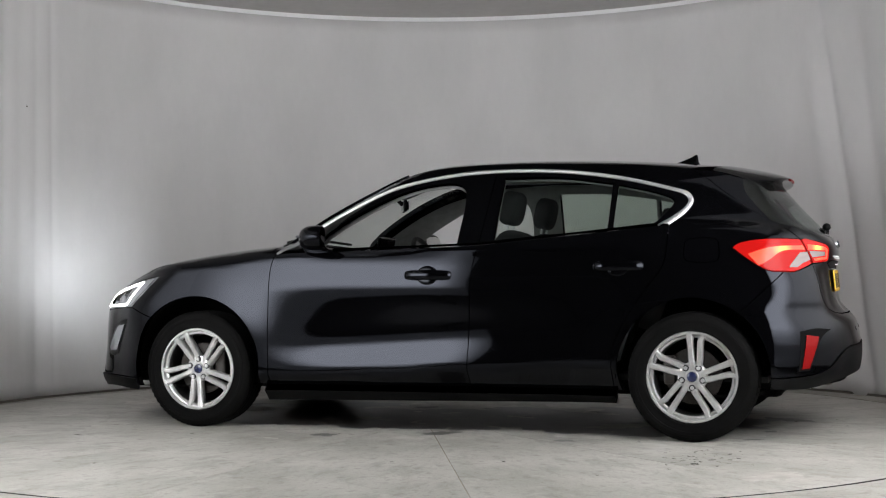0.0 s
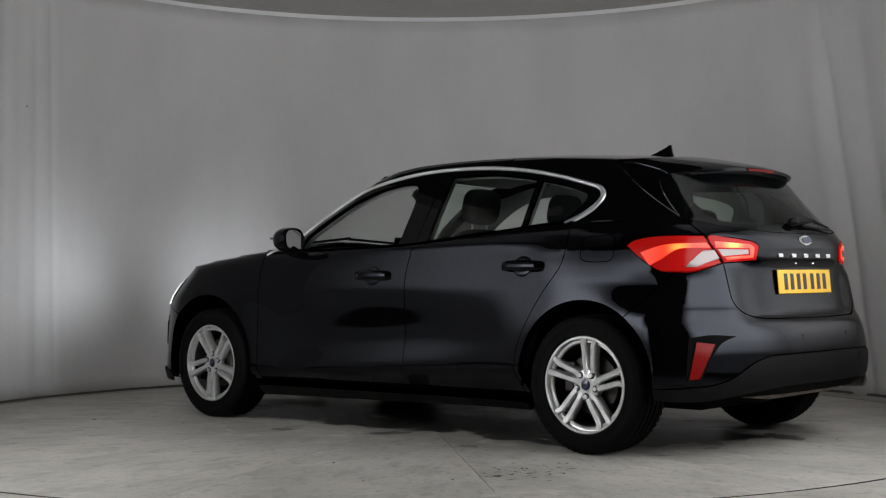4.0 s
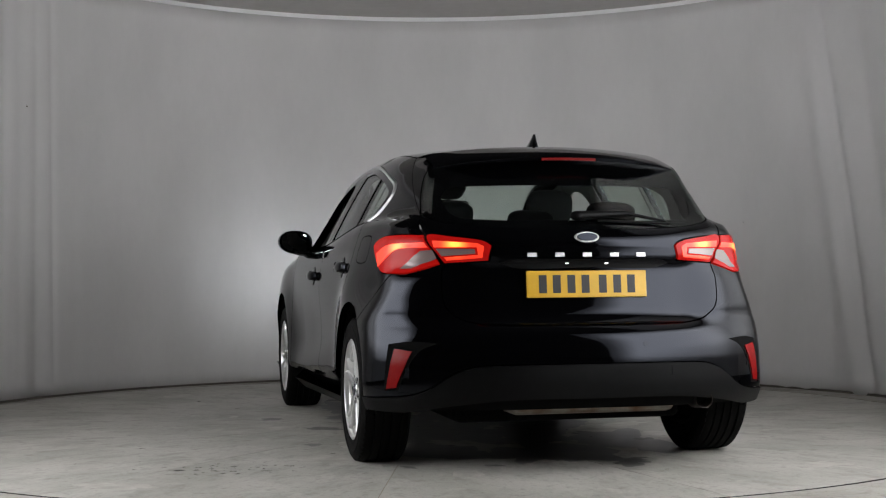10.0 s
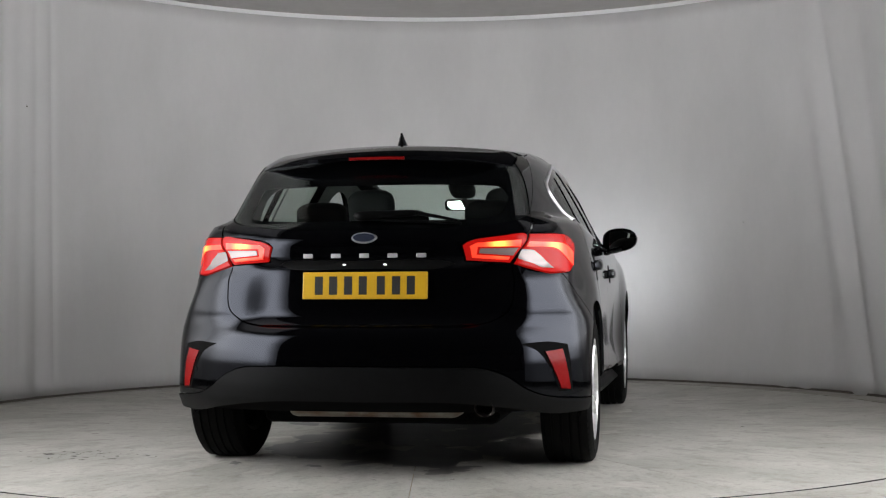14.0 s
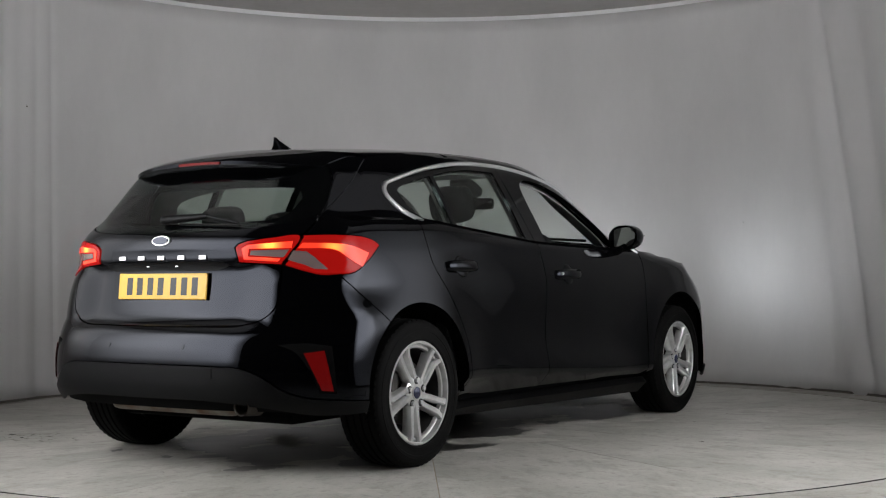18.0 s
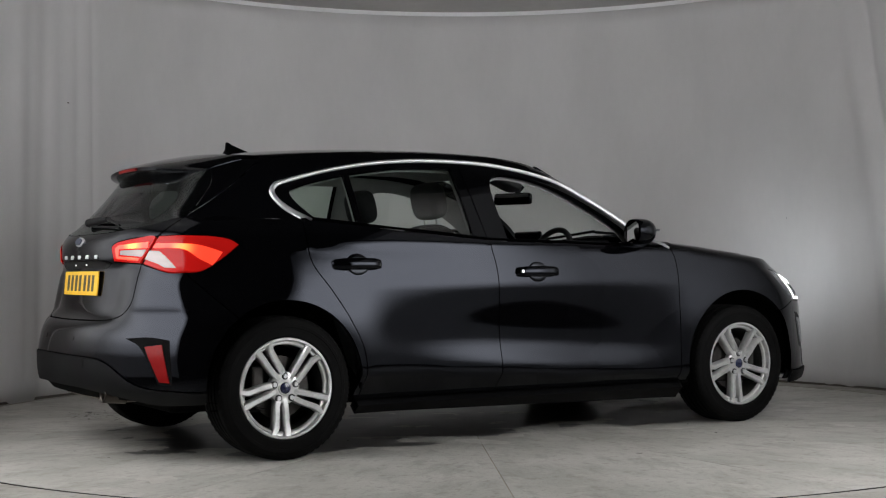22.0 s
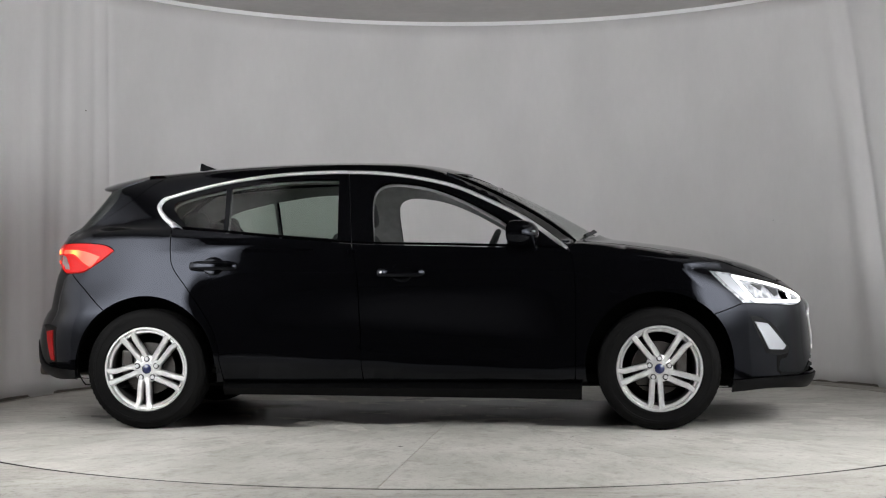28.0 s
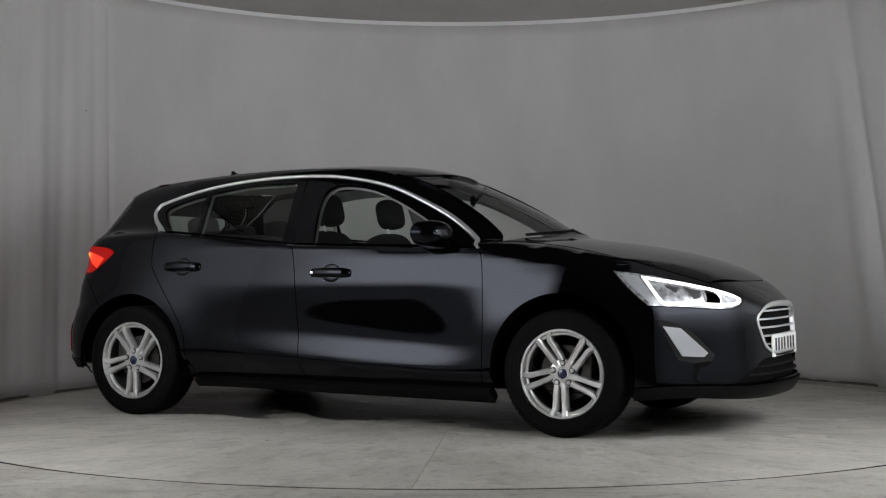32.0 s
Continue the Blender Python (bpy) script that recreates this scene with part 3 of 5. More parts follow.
def slab_mesh():
    """One wedge of the deck, with slightly broken edges."""
    half, n = math.pi / SLABS, 10
    inner, outer = 0.30, TABLE_R
    verts, faces, m = [], [], None
    radii = [inner, 1.0, 1.8, 2.5, outer - 0.004, outer]
    for r in radii:
        g = 0.002 / r
        z = 0 if r < outer else -0.006
        verts += [(r * math.cos(t), r * math.sin(t), z) for t in np.linspace(-half + g, half - g, n + 1)]
    for k in range(len(radii) - 1):
        for i in range(n):
            a, b = k * (n + 1) + i, (k + 1) * (n + 1) + i
            faces.append((a, b, b + 1, a + 1))
    top = len(verts)
    rim = list(range(n + 1)) + [k * (n + 1) + n for k in range(1, len(radii))] + list(range((len(radii) - 1) * (n + 1) + n - 1, (len(radii) - 1) * (n + 1) - 1, -1)) + [k * (n + 1) for k in range(len(radii) - 2, 0, -1)]
    verts += [(verts[i][0], verts[i][1], -0.1) for i in rim]
    for i in range(len(rim)):
        j = (i + 1) % len(rim)
        faces.append((rim[i], rim[j], top + j, top + i))
    me = bpy.data.meshes.new("slab")
    me.from_pydata(verts, [], faces)
    me.materials.append(DECK)
    return me


one = slab_mesh()
for k in range(SLABS):
    ob = new("slab", one)
    ob.parent = TABLE
    ob.matrix_basis = Matrix.Rotation(radians(87.0 + 12.857 + 25.714 * k), 4, "Z")
bm = bmesh.new()
bmesh.ops.create_cone(bm, cap_ends=True, segments=64, radius1=2.97, radius2=2.97, depth=0.09, matrix=Matrix.Translation((0, 0, -0.0475)))
part("joint_sealant", bm, SEALANT, TABLE, "brownish sealant in the joints")
bm = bmesh.new()
bmesh.ops.create_cone(bm, cap_ends=True, segments=48, radius1=0.296, radius2=0.296, depth=0.1, matrix=Matrix.Translation((0, 0, -0.05)))
part("hub_plate", bm, DECK, TABLE)
# black band added so the slabs' lit outer wall reads as a shaded gap
ev, ef = lathe([(TABLE_R + 0.001, -0.1), (TABLE_R + 0.003, -0.003), (TABLE_R - 0.006, -0.002)], 200, "z")
mesh_object("edge_shade_band", ev, ef, UNDER, TABLE, "black band painting shade on the deck's edge", smooth=False)


def blot(bm, x, y, r, seed, long=1.0, turn=0.0, z=0.0012):
    """A flat irregular stain."""
    pts = []
    for i in range(26):
        a = 2 * math.pi * i / 26
        q = r * (1 + 0.75 * noise.noise((math.cos(a) * 1.4 + seed * 3.1, math.sin(a) * 1.4, seed)) + 0.3 * noise.noise((math.cos(a) * 4, math.sin(a) * 4 + seed, 2.0)))
        u, v = q * long * math.cos(a), q * math.sin(a)
        pts.append(bm.verts.new((x + u * math.cos(turn) - v * math.sin(turn), y + u * math.sin(turn) + v * math.cos(turn), z)))
    bm.faces.new(pts)


# ---------------------------------------------------------------- the car
CAR = new("hatchback_car")
tagged(CAR, "glossy black five-door hatchback car with silver alloy wheels, lamps lit", "car")
REAR_MID, FRONT_MID = -(BEND + SWEEP * math.pi / 2), BEND + SWEEP * math.pi / 2


def across(half, mid):
    """A half outline run from the side to the middle, carried on to the other side."""
    other = half[::-1].copy()
    other[:, 0] = 2 * mid - other[:, 0]
    return np.vstack([half, other])


def clipped(ring, p, q, keep):
    """The part of an outline on one side of the line from p to q."""
    out = []
    away = [keep * ((x - p[0]) * (q[1] - p[1]) - (y - p[1]) * (q[0] - p[0])) for x, y in ring]
    for i in range(len(ring)):
        j = (i + 1) % len(ring)
        if away[i] >= 0:
            out.append(ring[i])
        if away[i] * away[j] < 0:
            out.append(ring[i] + (ring[j] - ring[i]) * away[i] / (away[i] - away[j]))
    return np.array(out)


ARCH_F = flank(arc(1.35, 0.335, 0.380, 44, 194))
ARCH_R = flank(arc(-1.35, 0.335, 0.368, 127, -15))
DOOR_FRONT = seg((0.915, 0.240), (0.92, 0.6), (0.908, 0.88), (0.885, 0.947))
B_SHUT = seg((-0.200, 0.243), (-0.203, 0.38), (-0.213, 0.59), (-0.226, 0.83), (-0.256, 0.977))
R_SHUT = seg((-0.950, 0.240), (-0.968, 0.47), (-1.037, 0.611), (-1.128, 0.745), (-1.212, 0.865), (-1.228, 0.955), (-1.232, 1.068))
BELT_F = seg((0.885, 0.947), (0.573, 0.954), (0.276, 0.962), (-0.022, 0.969), (-0.256, 0.977))
BELT_R = seg((-0.256, 0.977), (-0.626, 1.010), (-0.934, 1.040), (-1.232, 1.068))
CHROME_OUT = seg((0.885, 0.947), (0.80, 1.018), (0.661, 1.116), (0.447, 1.226), (0.265, 1.300), (-0.044, 1.362), (-0.312, 1.379), (-0.664, 1.366),
                 (-0.971, 1.322), (-1.252, 1.254), (-1.320, 1.230), (-1.348, 1.190), (-1.315, 1.135), (-1.232, 1.068))
DITCH = seg((0.93, 0.985), (0.80, 1.085), (0.63, 1.19), (0.47, 1.272), (0.30, 1.342), (0.1, 1.388), (-0.1, 1.408), (-0.4, 1.417), (-0.75, 1.409), (-1.05, 1.387), (-1.33, 1.352))
GATE_UP = seg((-1.33, 1.352), (-1.43, 1.305), (-1.52, 1.242), (-1.66, 1.15), (-1.77, 1.075), (-1.86, 0.988))
LAMP_TOP = seg((-1.86, 0.988), (-1.74, 0.990), (-1.624, 0.984), (-1.56, 0.968), (-1.533, 0.948))
LAMP_LOW = seg((-1.533, 0.948), (-1.60, 0.888), (-1.68, 0.834), (-1.745, 0.829))
GATE_LOW = seg((-1.940, 0.866), (-1.951, 0.773), (-1.972, 0.69), (-2.02, 0.645), (-2.10, 0.622), (-2.3, 0.616), (REAR_MID, 0.614))
SEAM_R = seg((-1.745, 0.829), tuple(ARCH_R[0]))
HOOD_SIDE = seg((0.93, 0.985), (1.1, 0.974), (1.3, 0.950), (1.48, 0.922), (1.60, 0.894), (1.72, 0.860), (1.88, 0.810), (2.03, 0.762))
LAMP_CREST = seg((2.03, 0.742), (1.881, 0.7755), (1.70, 0.8125), (1.583, 0.826))
HEAD_REAR = seg((1.583, 0.826), (1.640, 0.745), (1.720, 0.655))
SEAM_F = seg((1.720, 0.655), tuple(ARCH_F[0]))

FUEL = closed(seg((-1.315, 0.975), (-1.312, 0.91), (-1.325, 0.888), (-1.35, 0.880), (-1.43, 0.878), (-1.46, 0.884), (-1.472, 0.905), (-1.472, 0.975)), seg((-1.472, 0.975), (-1.46, 0.99), (-1.33, 0.99), (-1.315, 0.975)))

for s in (1, -1):
    panel("front_wing", closed(DOOR_FRONT, seg((0.885, 0.947), (0.93, 0.985)), HOOD_SIDE, seg((2.03, 0.762), (2.03, 0.742)), LAMP_CREST, HEAD_REAR, SEAM_F,
                               ARCH_F, seg(tuple(ARCH_F[-1]), (0.915, 0.240))), PAINT, CAR, side=s)
    panel("front_door", closed(DOOR_FRONT, BELT_F, B_SHUT[::-1], seg((-0.200, 0.243), (0.915, 0.240))), PAINT, CAR, side=s)
    panel("rear_door", closed(B_SHUT, BELT_R, R_SHUT[::-1], seg((-0.950, 0.240), (-0.200, 0.243))), PAINT, CAR, side=s)
    panel("rear_quarter", closed(seg((0.885, 0.947), (0.93, 0.985)), DITCH, GATE_UP, LAMP_TOP, LAMP_LOW, SEAM_R, ARCH_R, seg(tuple(ARCH_R[-1]), (-0.950, 0.240)),
                                 R_SHUT, CHROME_OUT[::-1]), PAINT, CAR, side=s, holes=[FUEL] if s > 0 else [])
    if s > 0:
        panel("fuel_flap", FUEL, PAINT, CAR, side=s, gap=0.0015, label="black fuel flap")
    inner = shrunk(closed(CHROME_OUT, seg((-1.232, 1.068), (-0.934, 1.040), (-0.626, 1.010), (-0.256, 0.977), (-0.022, 0.969), (0.573, 0.954), (0.885, 0.947))), 0.013)
    front_hole = closed(seg((-0.135, 0.990), (-0.150, 1.20), (-0.135, 1.275), (-0.08, 1.308), (0.1, 1.296), (0.3, 1.232), (0.5, 1.132), (0.62, 1.05)), seg((0.62, 1.05), (0.66, 0.972)), seg((0.66, 0.972), (-0.135, 0.990)))
    rear_hole = closed(seg((-0.335, 1.005), (-0.350, 1.335)), seg((-0.350, 1.335), (-0.65, 1.328), (-0.93, 1.288)), seg((-0.93, 1.288), (-0.922, 1.054)), seg((-0.922, 1.054), (-0.335, 1.005)))
    quarter_hole = closed(seg((-0.962, 1.282), (-1.15, 1.238), (-1.225, 1.212)), seg((-1.225, 1.212), (-1.245, 1.19), (-1.225, 1.15), (-1.16, 1.082)), seg((-1.16, 1.082), (-0.952, 1.060)), seg((-0.952, 1.060), (-0.962, 1.282)))
    for front, holes in ((1, [front_hole]), (-1, [rear_hole, quarter_hole])):
        panel("window_frame", clipped(inner, (-0.256, 0.977), (-0.300, 1.40), front), GLOSS, CAR, side=s, holes=holes, gap=0.0022, proud=-0.004, rim=0.02, label="gloss black window surround")
    panel("rear_door_glass", rear_hole, GLASS_SIDE, CAR, side=s, gap=0.0, proud=-0.008, rim=0.003, label="green-tinted rear door window").visible_shadow = False
    panel("quarter_glass", quarter_hole, GLASS_SIDE, CAR, side=s, gap=0.0, proud=-0.008, rim=0.003, label="green-tinted quarter window").visible_shadow = False
    # bright strip round the windows, broad at its rear corner
    def resampled(P, n):
        d = np.r_[0, np.cumsum(np.linalg.norm(np.diff(P, axis=0), axis=1))]
        q = np.linspace(0, d[-1], n)
        return np.stack([np.interp(q, d, P[:, 0]), np.interp(q, d, P[:, 1])], 1)
    k = int(np.argmax(CHROME_OUT[:, 0] < -1.08))
    t = np.gradient(CHROME_OUT, axis=0)
    t /= np.linalg.norm(t, axis=1, keepdims=True)
    narrow = CHROME_OUT + 0.0115 * np.stack([-t[:, 1], t[:, 0]], 1)
    tail = seg(tuple(narrow[k]), (-1.228, 1.246), (-1.294, 1.222), (-1.320, 1.190), (-1.288, 1.143), (-1.178, 1.066))
    outer_run = np.vstack([resampled(CHROME_OUT[:k + 1], 90), resampled(CHROME_OUT[k:], 60)[1:]])
    inner_run = np.vstack([resampled(narrow[:k + 1], 90), resampled(tail, 60)[1:]])
    a, b = lifted(outer_run, "wrap", s)
    c, d = lifted(inner_run, "wrap", s)
    rows = [a - b * 0.01, a + b * 0.0035, (a + c) / 2 + (b + d) * 0.0035, c + d * 0.0035, c - d * 0.01]
    m = len(outer_run)
    verts = np.vstack(rows)
    faces = [(k * m + i, k * m + i + 1, (k + 1) * m + i + 1, (k + 1) * m + i) for k in range(4) for i in range(m - 1)]
    mesh_object("bright_strip", verts, faces, CHROME, CAR, "satin chrome strip round the side windows")
    # sill
    panel("sill", closed(seg((-0.96, 0.236), (0.955, 0.236)), seg((0.955, 0.236), (0.955, 0.172)), seg((0.955, 0.172), (-0.96, 0.195)), seg((-0.96, 0.195), (-0.96, 0.236))), LOW_TRIM, CAR, side=s, proud=0.035, rim=0.05, label="matt black sill trim")

HOOD_BACK = [(1.085, 0.0), (1.055, 0.30), (0.98, 0.52)]
side3d = lifted(HOOD_SIDE, "wrap", 1)[0][:, :2]
hood_front = [(2.085, 0.0), (2.075, 0.22), (2.035, 0.42)]
half = np.vstack([seg(*HOOD_BACK, tuple(side3d[0])), side3d, seg(tuple(side3d[-1]), *hood_front[::-1])])
panel("bonnet", closed(half, half[::-1] * [1, -1]), PAINT, CAR, how="top", step=0.04, gap=0.003)
ditch3d = lifted(DITCH, "wrap", 1)[0][:, :2]
cut = np.argmax(ditch3d[:, 0] < 0.24)
half = np.vstack([seg((1.075, 0.0), (1.045, 0.30), (0.97, 0.52), tuple(ditch3d[0])), ditch3d[:cut], seg(tuple(ditch3d[cut]), (0.33, 0.3), (0.36, 0.0))])
screen = closed(half, half[::-1] * [1, -1])
for s in (1, -1):
    edge_run = ditch3d[:cut + 1]
    inward = edge_run * [1, s] - [0.005, s * 0.016]
    panel("pillar_cover", closed(edge_run * [1, s] + [0, s * 0.004], inward[::-1]), PAINT, CAR, how="top", step=0.05, gap=0, proud=0.009, rim=0.03, label="black windscreen pillar edge")
panel("windscreen", screen, GLASS_FRONT, CAR, how="top", step=0.05, gap=0.004, proud=-0.016, rim=0.004).visible_shadow = False
half = np.vstack([seg((0.352, 0.0), (0.322, 0.3), tuple(ditch3d[cut])), ditch3d[cut:], seg(tuple(ditch3d[-1]), (-1.42, 0.42), (-1.50, 0.2), (-1.52, 0.0))])
panel("roof", closed(half, half[::-1] * [1, -1]), PAINT, CAR, how="top", step=0.05, gap=0.0015)

# tail
half = np.vstack([seg((-1.765, 1.078), (-1.865, 0.988)), seg((-1.865, 0.988), (-1.98, 0.981), (-2.083, 0.967)), seg((-2.083, 0.967), (-2.118, 0.955), (-2.135, 0.940)), seg((-2.135, 0.940), (-2.118, 0.878)),
                  seg((-2.118, 0.878), (-1.940, 0.866)), GATE_LOW])
top = seg((REAR_MID, 1.008), (-2.35, 1.009), (-2.173, 1.014), (-1.95, 1.035), (-1.765, 1.078))
outer = closed(across(half, REAR_MID), across(top[::-1], REAR_MID)[::-1])
panel("tailgate", outer, PAINT, CAR)
edge = seg((-1.765, 1.078), (-1.70, 1.16), (-1.655, 1.24), (-1.66, 1.30))
glass_out = closed(across(np.vstack([edge[::-1], top[::-1]]), REAR_MID), across(seg((-1.66, 1.30), (-1.9, 1.318), (REAR_MID, 1.325)), REAR_MID)[::-1])
panel("rear_window", glass_out, GLASS_REAR, CAR, proud=-0.003, rim=0.004).visible_shadow = False
# border print; its deep top band paints in the dark interior behind the glass
clear = np.vstack([seg((REAR_MID, 1.204), (-2.2, 1.204), (-1.91, 1.200)), seg((-1.91, 1.200), (-1.842, 1.190), (-1.838, 1.150)), seg((-1.838, 1.150), (-1.93, 1.076), (-2.10, 1.056), (REAR_MID, 1.052))])
mirrored = clear[::-1].copy()
mirrored[:, 0] = 2 * REAR_MID - mirrored[:, 0]
panel("window_border", glass_out, GLOSS, CAR, holes=[closed(clear, mirrored)], gap=0.002, proud=-0.006, rim=0.002, label="black printed border of the rear window, top band painting the dark inside")
for s in (1, -1):
    panel("tailgate_side", closed(GATE_UP[:-9], seg(tuple(GATE_UP[-10]), (-1.765, 1.078)), edge, seg((-1.66, 1.30), (-1.48, 1.345)), seg((-1.48, 1.345), (-1.33, 1.352))), PAINT, CAR, side=s, gap=0.0008, rim=0.006)
low_edge = seg((REAR_MID, 0.460), (-2.2, 0.458), (-2.10, 0.452), (-2.03, 0.425), (-1.94, 0.362), (-1.87, 0.336), (-1.76, 0.324), (-1.655, 0.318))
half = np.vstack([flank(arc(-1.35, 0.335, 0.368, 182, 127)), SEAM_R[::-1], seg((-1.745, 0.829), (-1.80, 0.828), (-1.86, 0.843), (-1.940, 0.866)), GATE_LOW])
panel("rear_bumper", closed(across(half, REAR_MID), across(low_edge[::-1], REAR_MID)[::-1]), PAINT, CAR)
bottom = seg((REAR_MID, 0.318), (-2.2, 0.316), (-2.0, 0.292), (-1.83, 0.262), (-1.66, 0.266))
panel("lower_rear_bumper", closed(across(np.vstack([seg((-1.66, 0.262), (-1.655, 0.318)), low_edge[::-1]]), REAR_MID), across(bottom[::-1], REAR_MID)[::-1]), PLASTIC, CAR, proud=0.006, label="matt black lower rear bumper")
for s in (1, -1):
    panel("tail_lamp", closed(LAMP_TOP, LAMP_LOW, seg((-1.745, 0.829), (-1.80, 0.828), (-1.86, 0.843), (-1.930, 0.866)), seg((-1.930, 0.866), (-1.858, 0.984))), RED_LENS, CAR, side=s, proud=0.004, label="lit red outer tail lamp")
    panel("tail_lamp", closed(seg((-1.945, 0.868), (-1.872, 0.985), (-1.98, 0.979), (-2.083, 0.965)), seg((-2.083, 0.965), (-2.116, 0.953), (-2.131, 0.940)), seg((-2.131, 0.940), (-2.115, 0.880)), seg((-2.115, 0.880), (-1.945, 0.868))), RED_LENS, CAR, side=s, proud=0.004, label="lit red inner tail lamp on the tailgate")

# nose
BEAM_HOLE = closed(arc(2.005, 0.692, 0.041, 0, 360, 0.008))
half = np.vstack([SEAM_F[::-1], seg((1.720, 0.655), (1.85, 0.648), (2.085, 0.638), (2.15, 0.662), (2.172, 0.685)), seg((2.172, 0.685), (2.12, 0.710), (2.07, 0.729), (2.03, 0.742)), seg((2.03, 0.742), (2.03, 0.764)), seg((2.03, 0.764), (2.15, 0.768), (2.35, 0.769), (FRONT_MID, 0.769))])
low = seg((1.66, 0.262), (1.85, 0.268), (2.142, 0.262), (2.3, 0.262), (FRONT_MID, 0.262))
half = np.vstack([flank(arc(1.35, 0.335, 0.380, -10, 44)), half])
half_g = seg((FRONT_MID, 0.662), (2.38, 0.655), (2.29, 0.635), (2.225, 0.585), (2.25, 0.50), (2.29, 0.435), (2.36, 0.405), (FRONT_MID, 0.400))
other = half_g[::-1].copy()
other[:, 0] = 2 * FRONT_MID - other[:, 0]
grille_hole = closed(half_g, other)
intake = closed(seg((2.10, 0.278), (2.19, 0.335), (2.27, 0.378), (FRONT_MID, 0.385), (2 * FRONT_MID - 2.27, 0.378), (2 * FRONT_MID - 2.19, 0.335), (2 * FRONT_MID - 2.10, 0.278)), seg((2 * FRONT_MID - 2.10, 0.278), (2.10, 0.278)))
panel("front_bumper", closed(across(half, FRONT_MID), across(low, FRONT_MID)[::-1]), PAINT, CAR, holes=[grille_hole, intake], rim=0.03)
panel("front_splitter", closed(across(low, FRONT_MID), across(seg((1.66, 0.20), (1.85, 0.21), (2.2, 0.195), (FRONT_MID, 0.195)), FRONT_MID)[::-1]), LOW_TRIM, CAR, proud=0.012, label="matt black front splitter lip")
for s in (1, -1):
    panel("headlamp", closed(HEAD_REAR, seg((1.720, 0.655), (1.85, 0.648), (2.085, 0.638), (2.15, 0.662), (2.172, 0.685)), seg((2.172, 0.685), (2.07, 0.729), (1.881, 0.775), (1.70, 0.812), (1.583, 0.826))), LAMP_BOWL, CAR, side=s, holes=[BEAM_HOLE], label="clear headlamp with lit white strip")
    # projector: a glowing disc at the bottom of a short dark tube, aimed a little upwards
    aim = Matrix.Translation((1.936, s * 0.605, 0.684)) @ Matrix.Rotation(radians(80), 4, "Y")
    bm = bmesh.new()
    bmesh.ops.create_circle(bm, cap_ends=True, segments=24, radius=0.033, matrix=aim)
    bmesh.ops.recalc_face_normals(bm, faces=bm.faces)
    part("projector_lamp", bm, BEAM, CAR, "bright headlamp projector")
    v, f = lathe([(0.0005, -0.006), (0.0335, -0.006), (0.0345, 0.062)], 24, "z")
    mesh_object("projector_tube", v, f, UNDER, CAR).matrix_basis = aim

# hidden dark inner body that closes the gaps
for s in (1, -1):
    tub = closed(seg((-1.6, 0.21), (1.6, 0.21)), seg((1.6, 0.21), (FRONT_MID, 0.21)), seg((FRONT_MID, 0.21), (FRONT_MID, 0.74)), seg((FRONT_MID, 0.74), (2.0, 0.74), (1.6, 0.84), (1.0, 0.94)), seg((1.0, 0.94), (0.0, 0.94), (-1.2, 1.03), (-1.8, 0.97), (REAR_MID, 0.97)), seg((REAR_MID, 0.97), (REAR_MID, 0.26)), seg((REAR_MID, 0.26), (-1.6, 0.26)), seg((-1.6, 0.26), (-1.6, 0.21)))
    panel("inner_body", tub, UNDER, CAR, side=s, gap=0, proud=-0.022, rim=0.01, step=0.06,
          holes=[closed(arc(2.005, 0.692, 0.066, 0, 360, 0.01)), flank(arc(1.35, 0.335, 0.385, -19, 199))[:, :], flank(arc(-1.35, 0.335, 0.375, -18, 198))])


# stains, dirt and painted under-car shadow on the deck
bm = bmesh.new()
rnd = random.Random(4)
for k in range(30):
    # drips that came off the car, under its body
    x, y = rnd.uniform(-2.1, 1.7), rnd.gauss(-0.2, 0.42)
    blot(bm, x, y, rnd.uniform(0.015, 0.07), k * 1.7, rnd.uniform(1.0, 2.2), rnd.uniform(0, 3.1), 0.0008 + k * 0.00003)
damp = bmesh.new()
for k in range(60):
    # old damp smears dragged round the wheels and under the body
    x, y = rnd.uniform(-2.4, 2.2), rnd.gauss(-0.15, 0.62)
    blot(damp, x, y, rnd.uniform(0.02, 0.085), k * 1.3 + 9, rnd.uniform(1.0, 2.6), rnd.uniform(0, 3.1), 0.0003 + k * 0.000006)
tagged(part("dampness", damp, DAMP, TABLE, "dull damp marks"), kind="stuff")
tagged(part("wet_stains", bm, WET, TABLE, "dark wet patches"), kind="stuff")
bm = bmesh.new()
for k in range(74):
    # wash water standing under the body between the wheels, darkened as painted shadow
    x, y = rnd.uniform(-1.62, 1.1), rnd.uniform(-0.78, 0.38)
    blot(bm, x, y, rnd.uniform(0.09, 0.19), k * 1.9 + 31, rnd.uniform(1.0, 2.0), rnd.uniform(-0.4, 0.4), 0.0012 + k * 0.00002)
tagged(part("wet_shadow_film", bm, WET_SHADOW_FILM, TABLE, "broad dark wet film under the car with its shadow painted in"), kind="stuff")
bm = bmesh.new()
for k in range(90):
    a, d = rnd.gauss(0, 0.16), abs(rnd.gauss(0, 0.26))
    x, y = -1.72 + rnd.gauss(0, 0.10) + 0.2 * a, 1.22 + rnd.gauss(0, 0.16)
    if k % 3 == 0:
        x, y = rnd.uniform(-2.6, 1.6), rnd.uniform(-2.2, 2.2)
    blot(bm, x, y, rnd.uniform(0.002, 0.007) * (1.6 if k % 11 == 0 else 1), k * 2.3 + 50, rnd.uniform(1, 3), rnd.uniform(0, 3.1), 0.0025 + k * 0.00001)
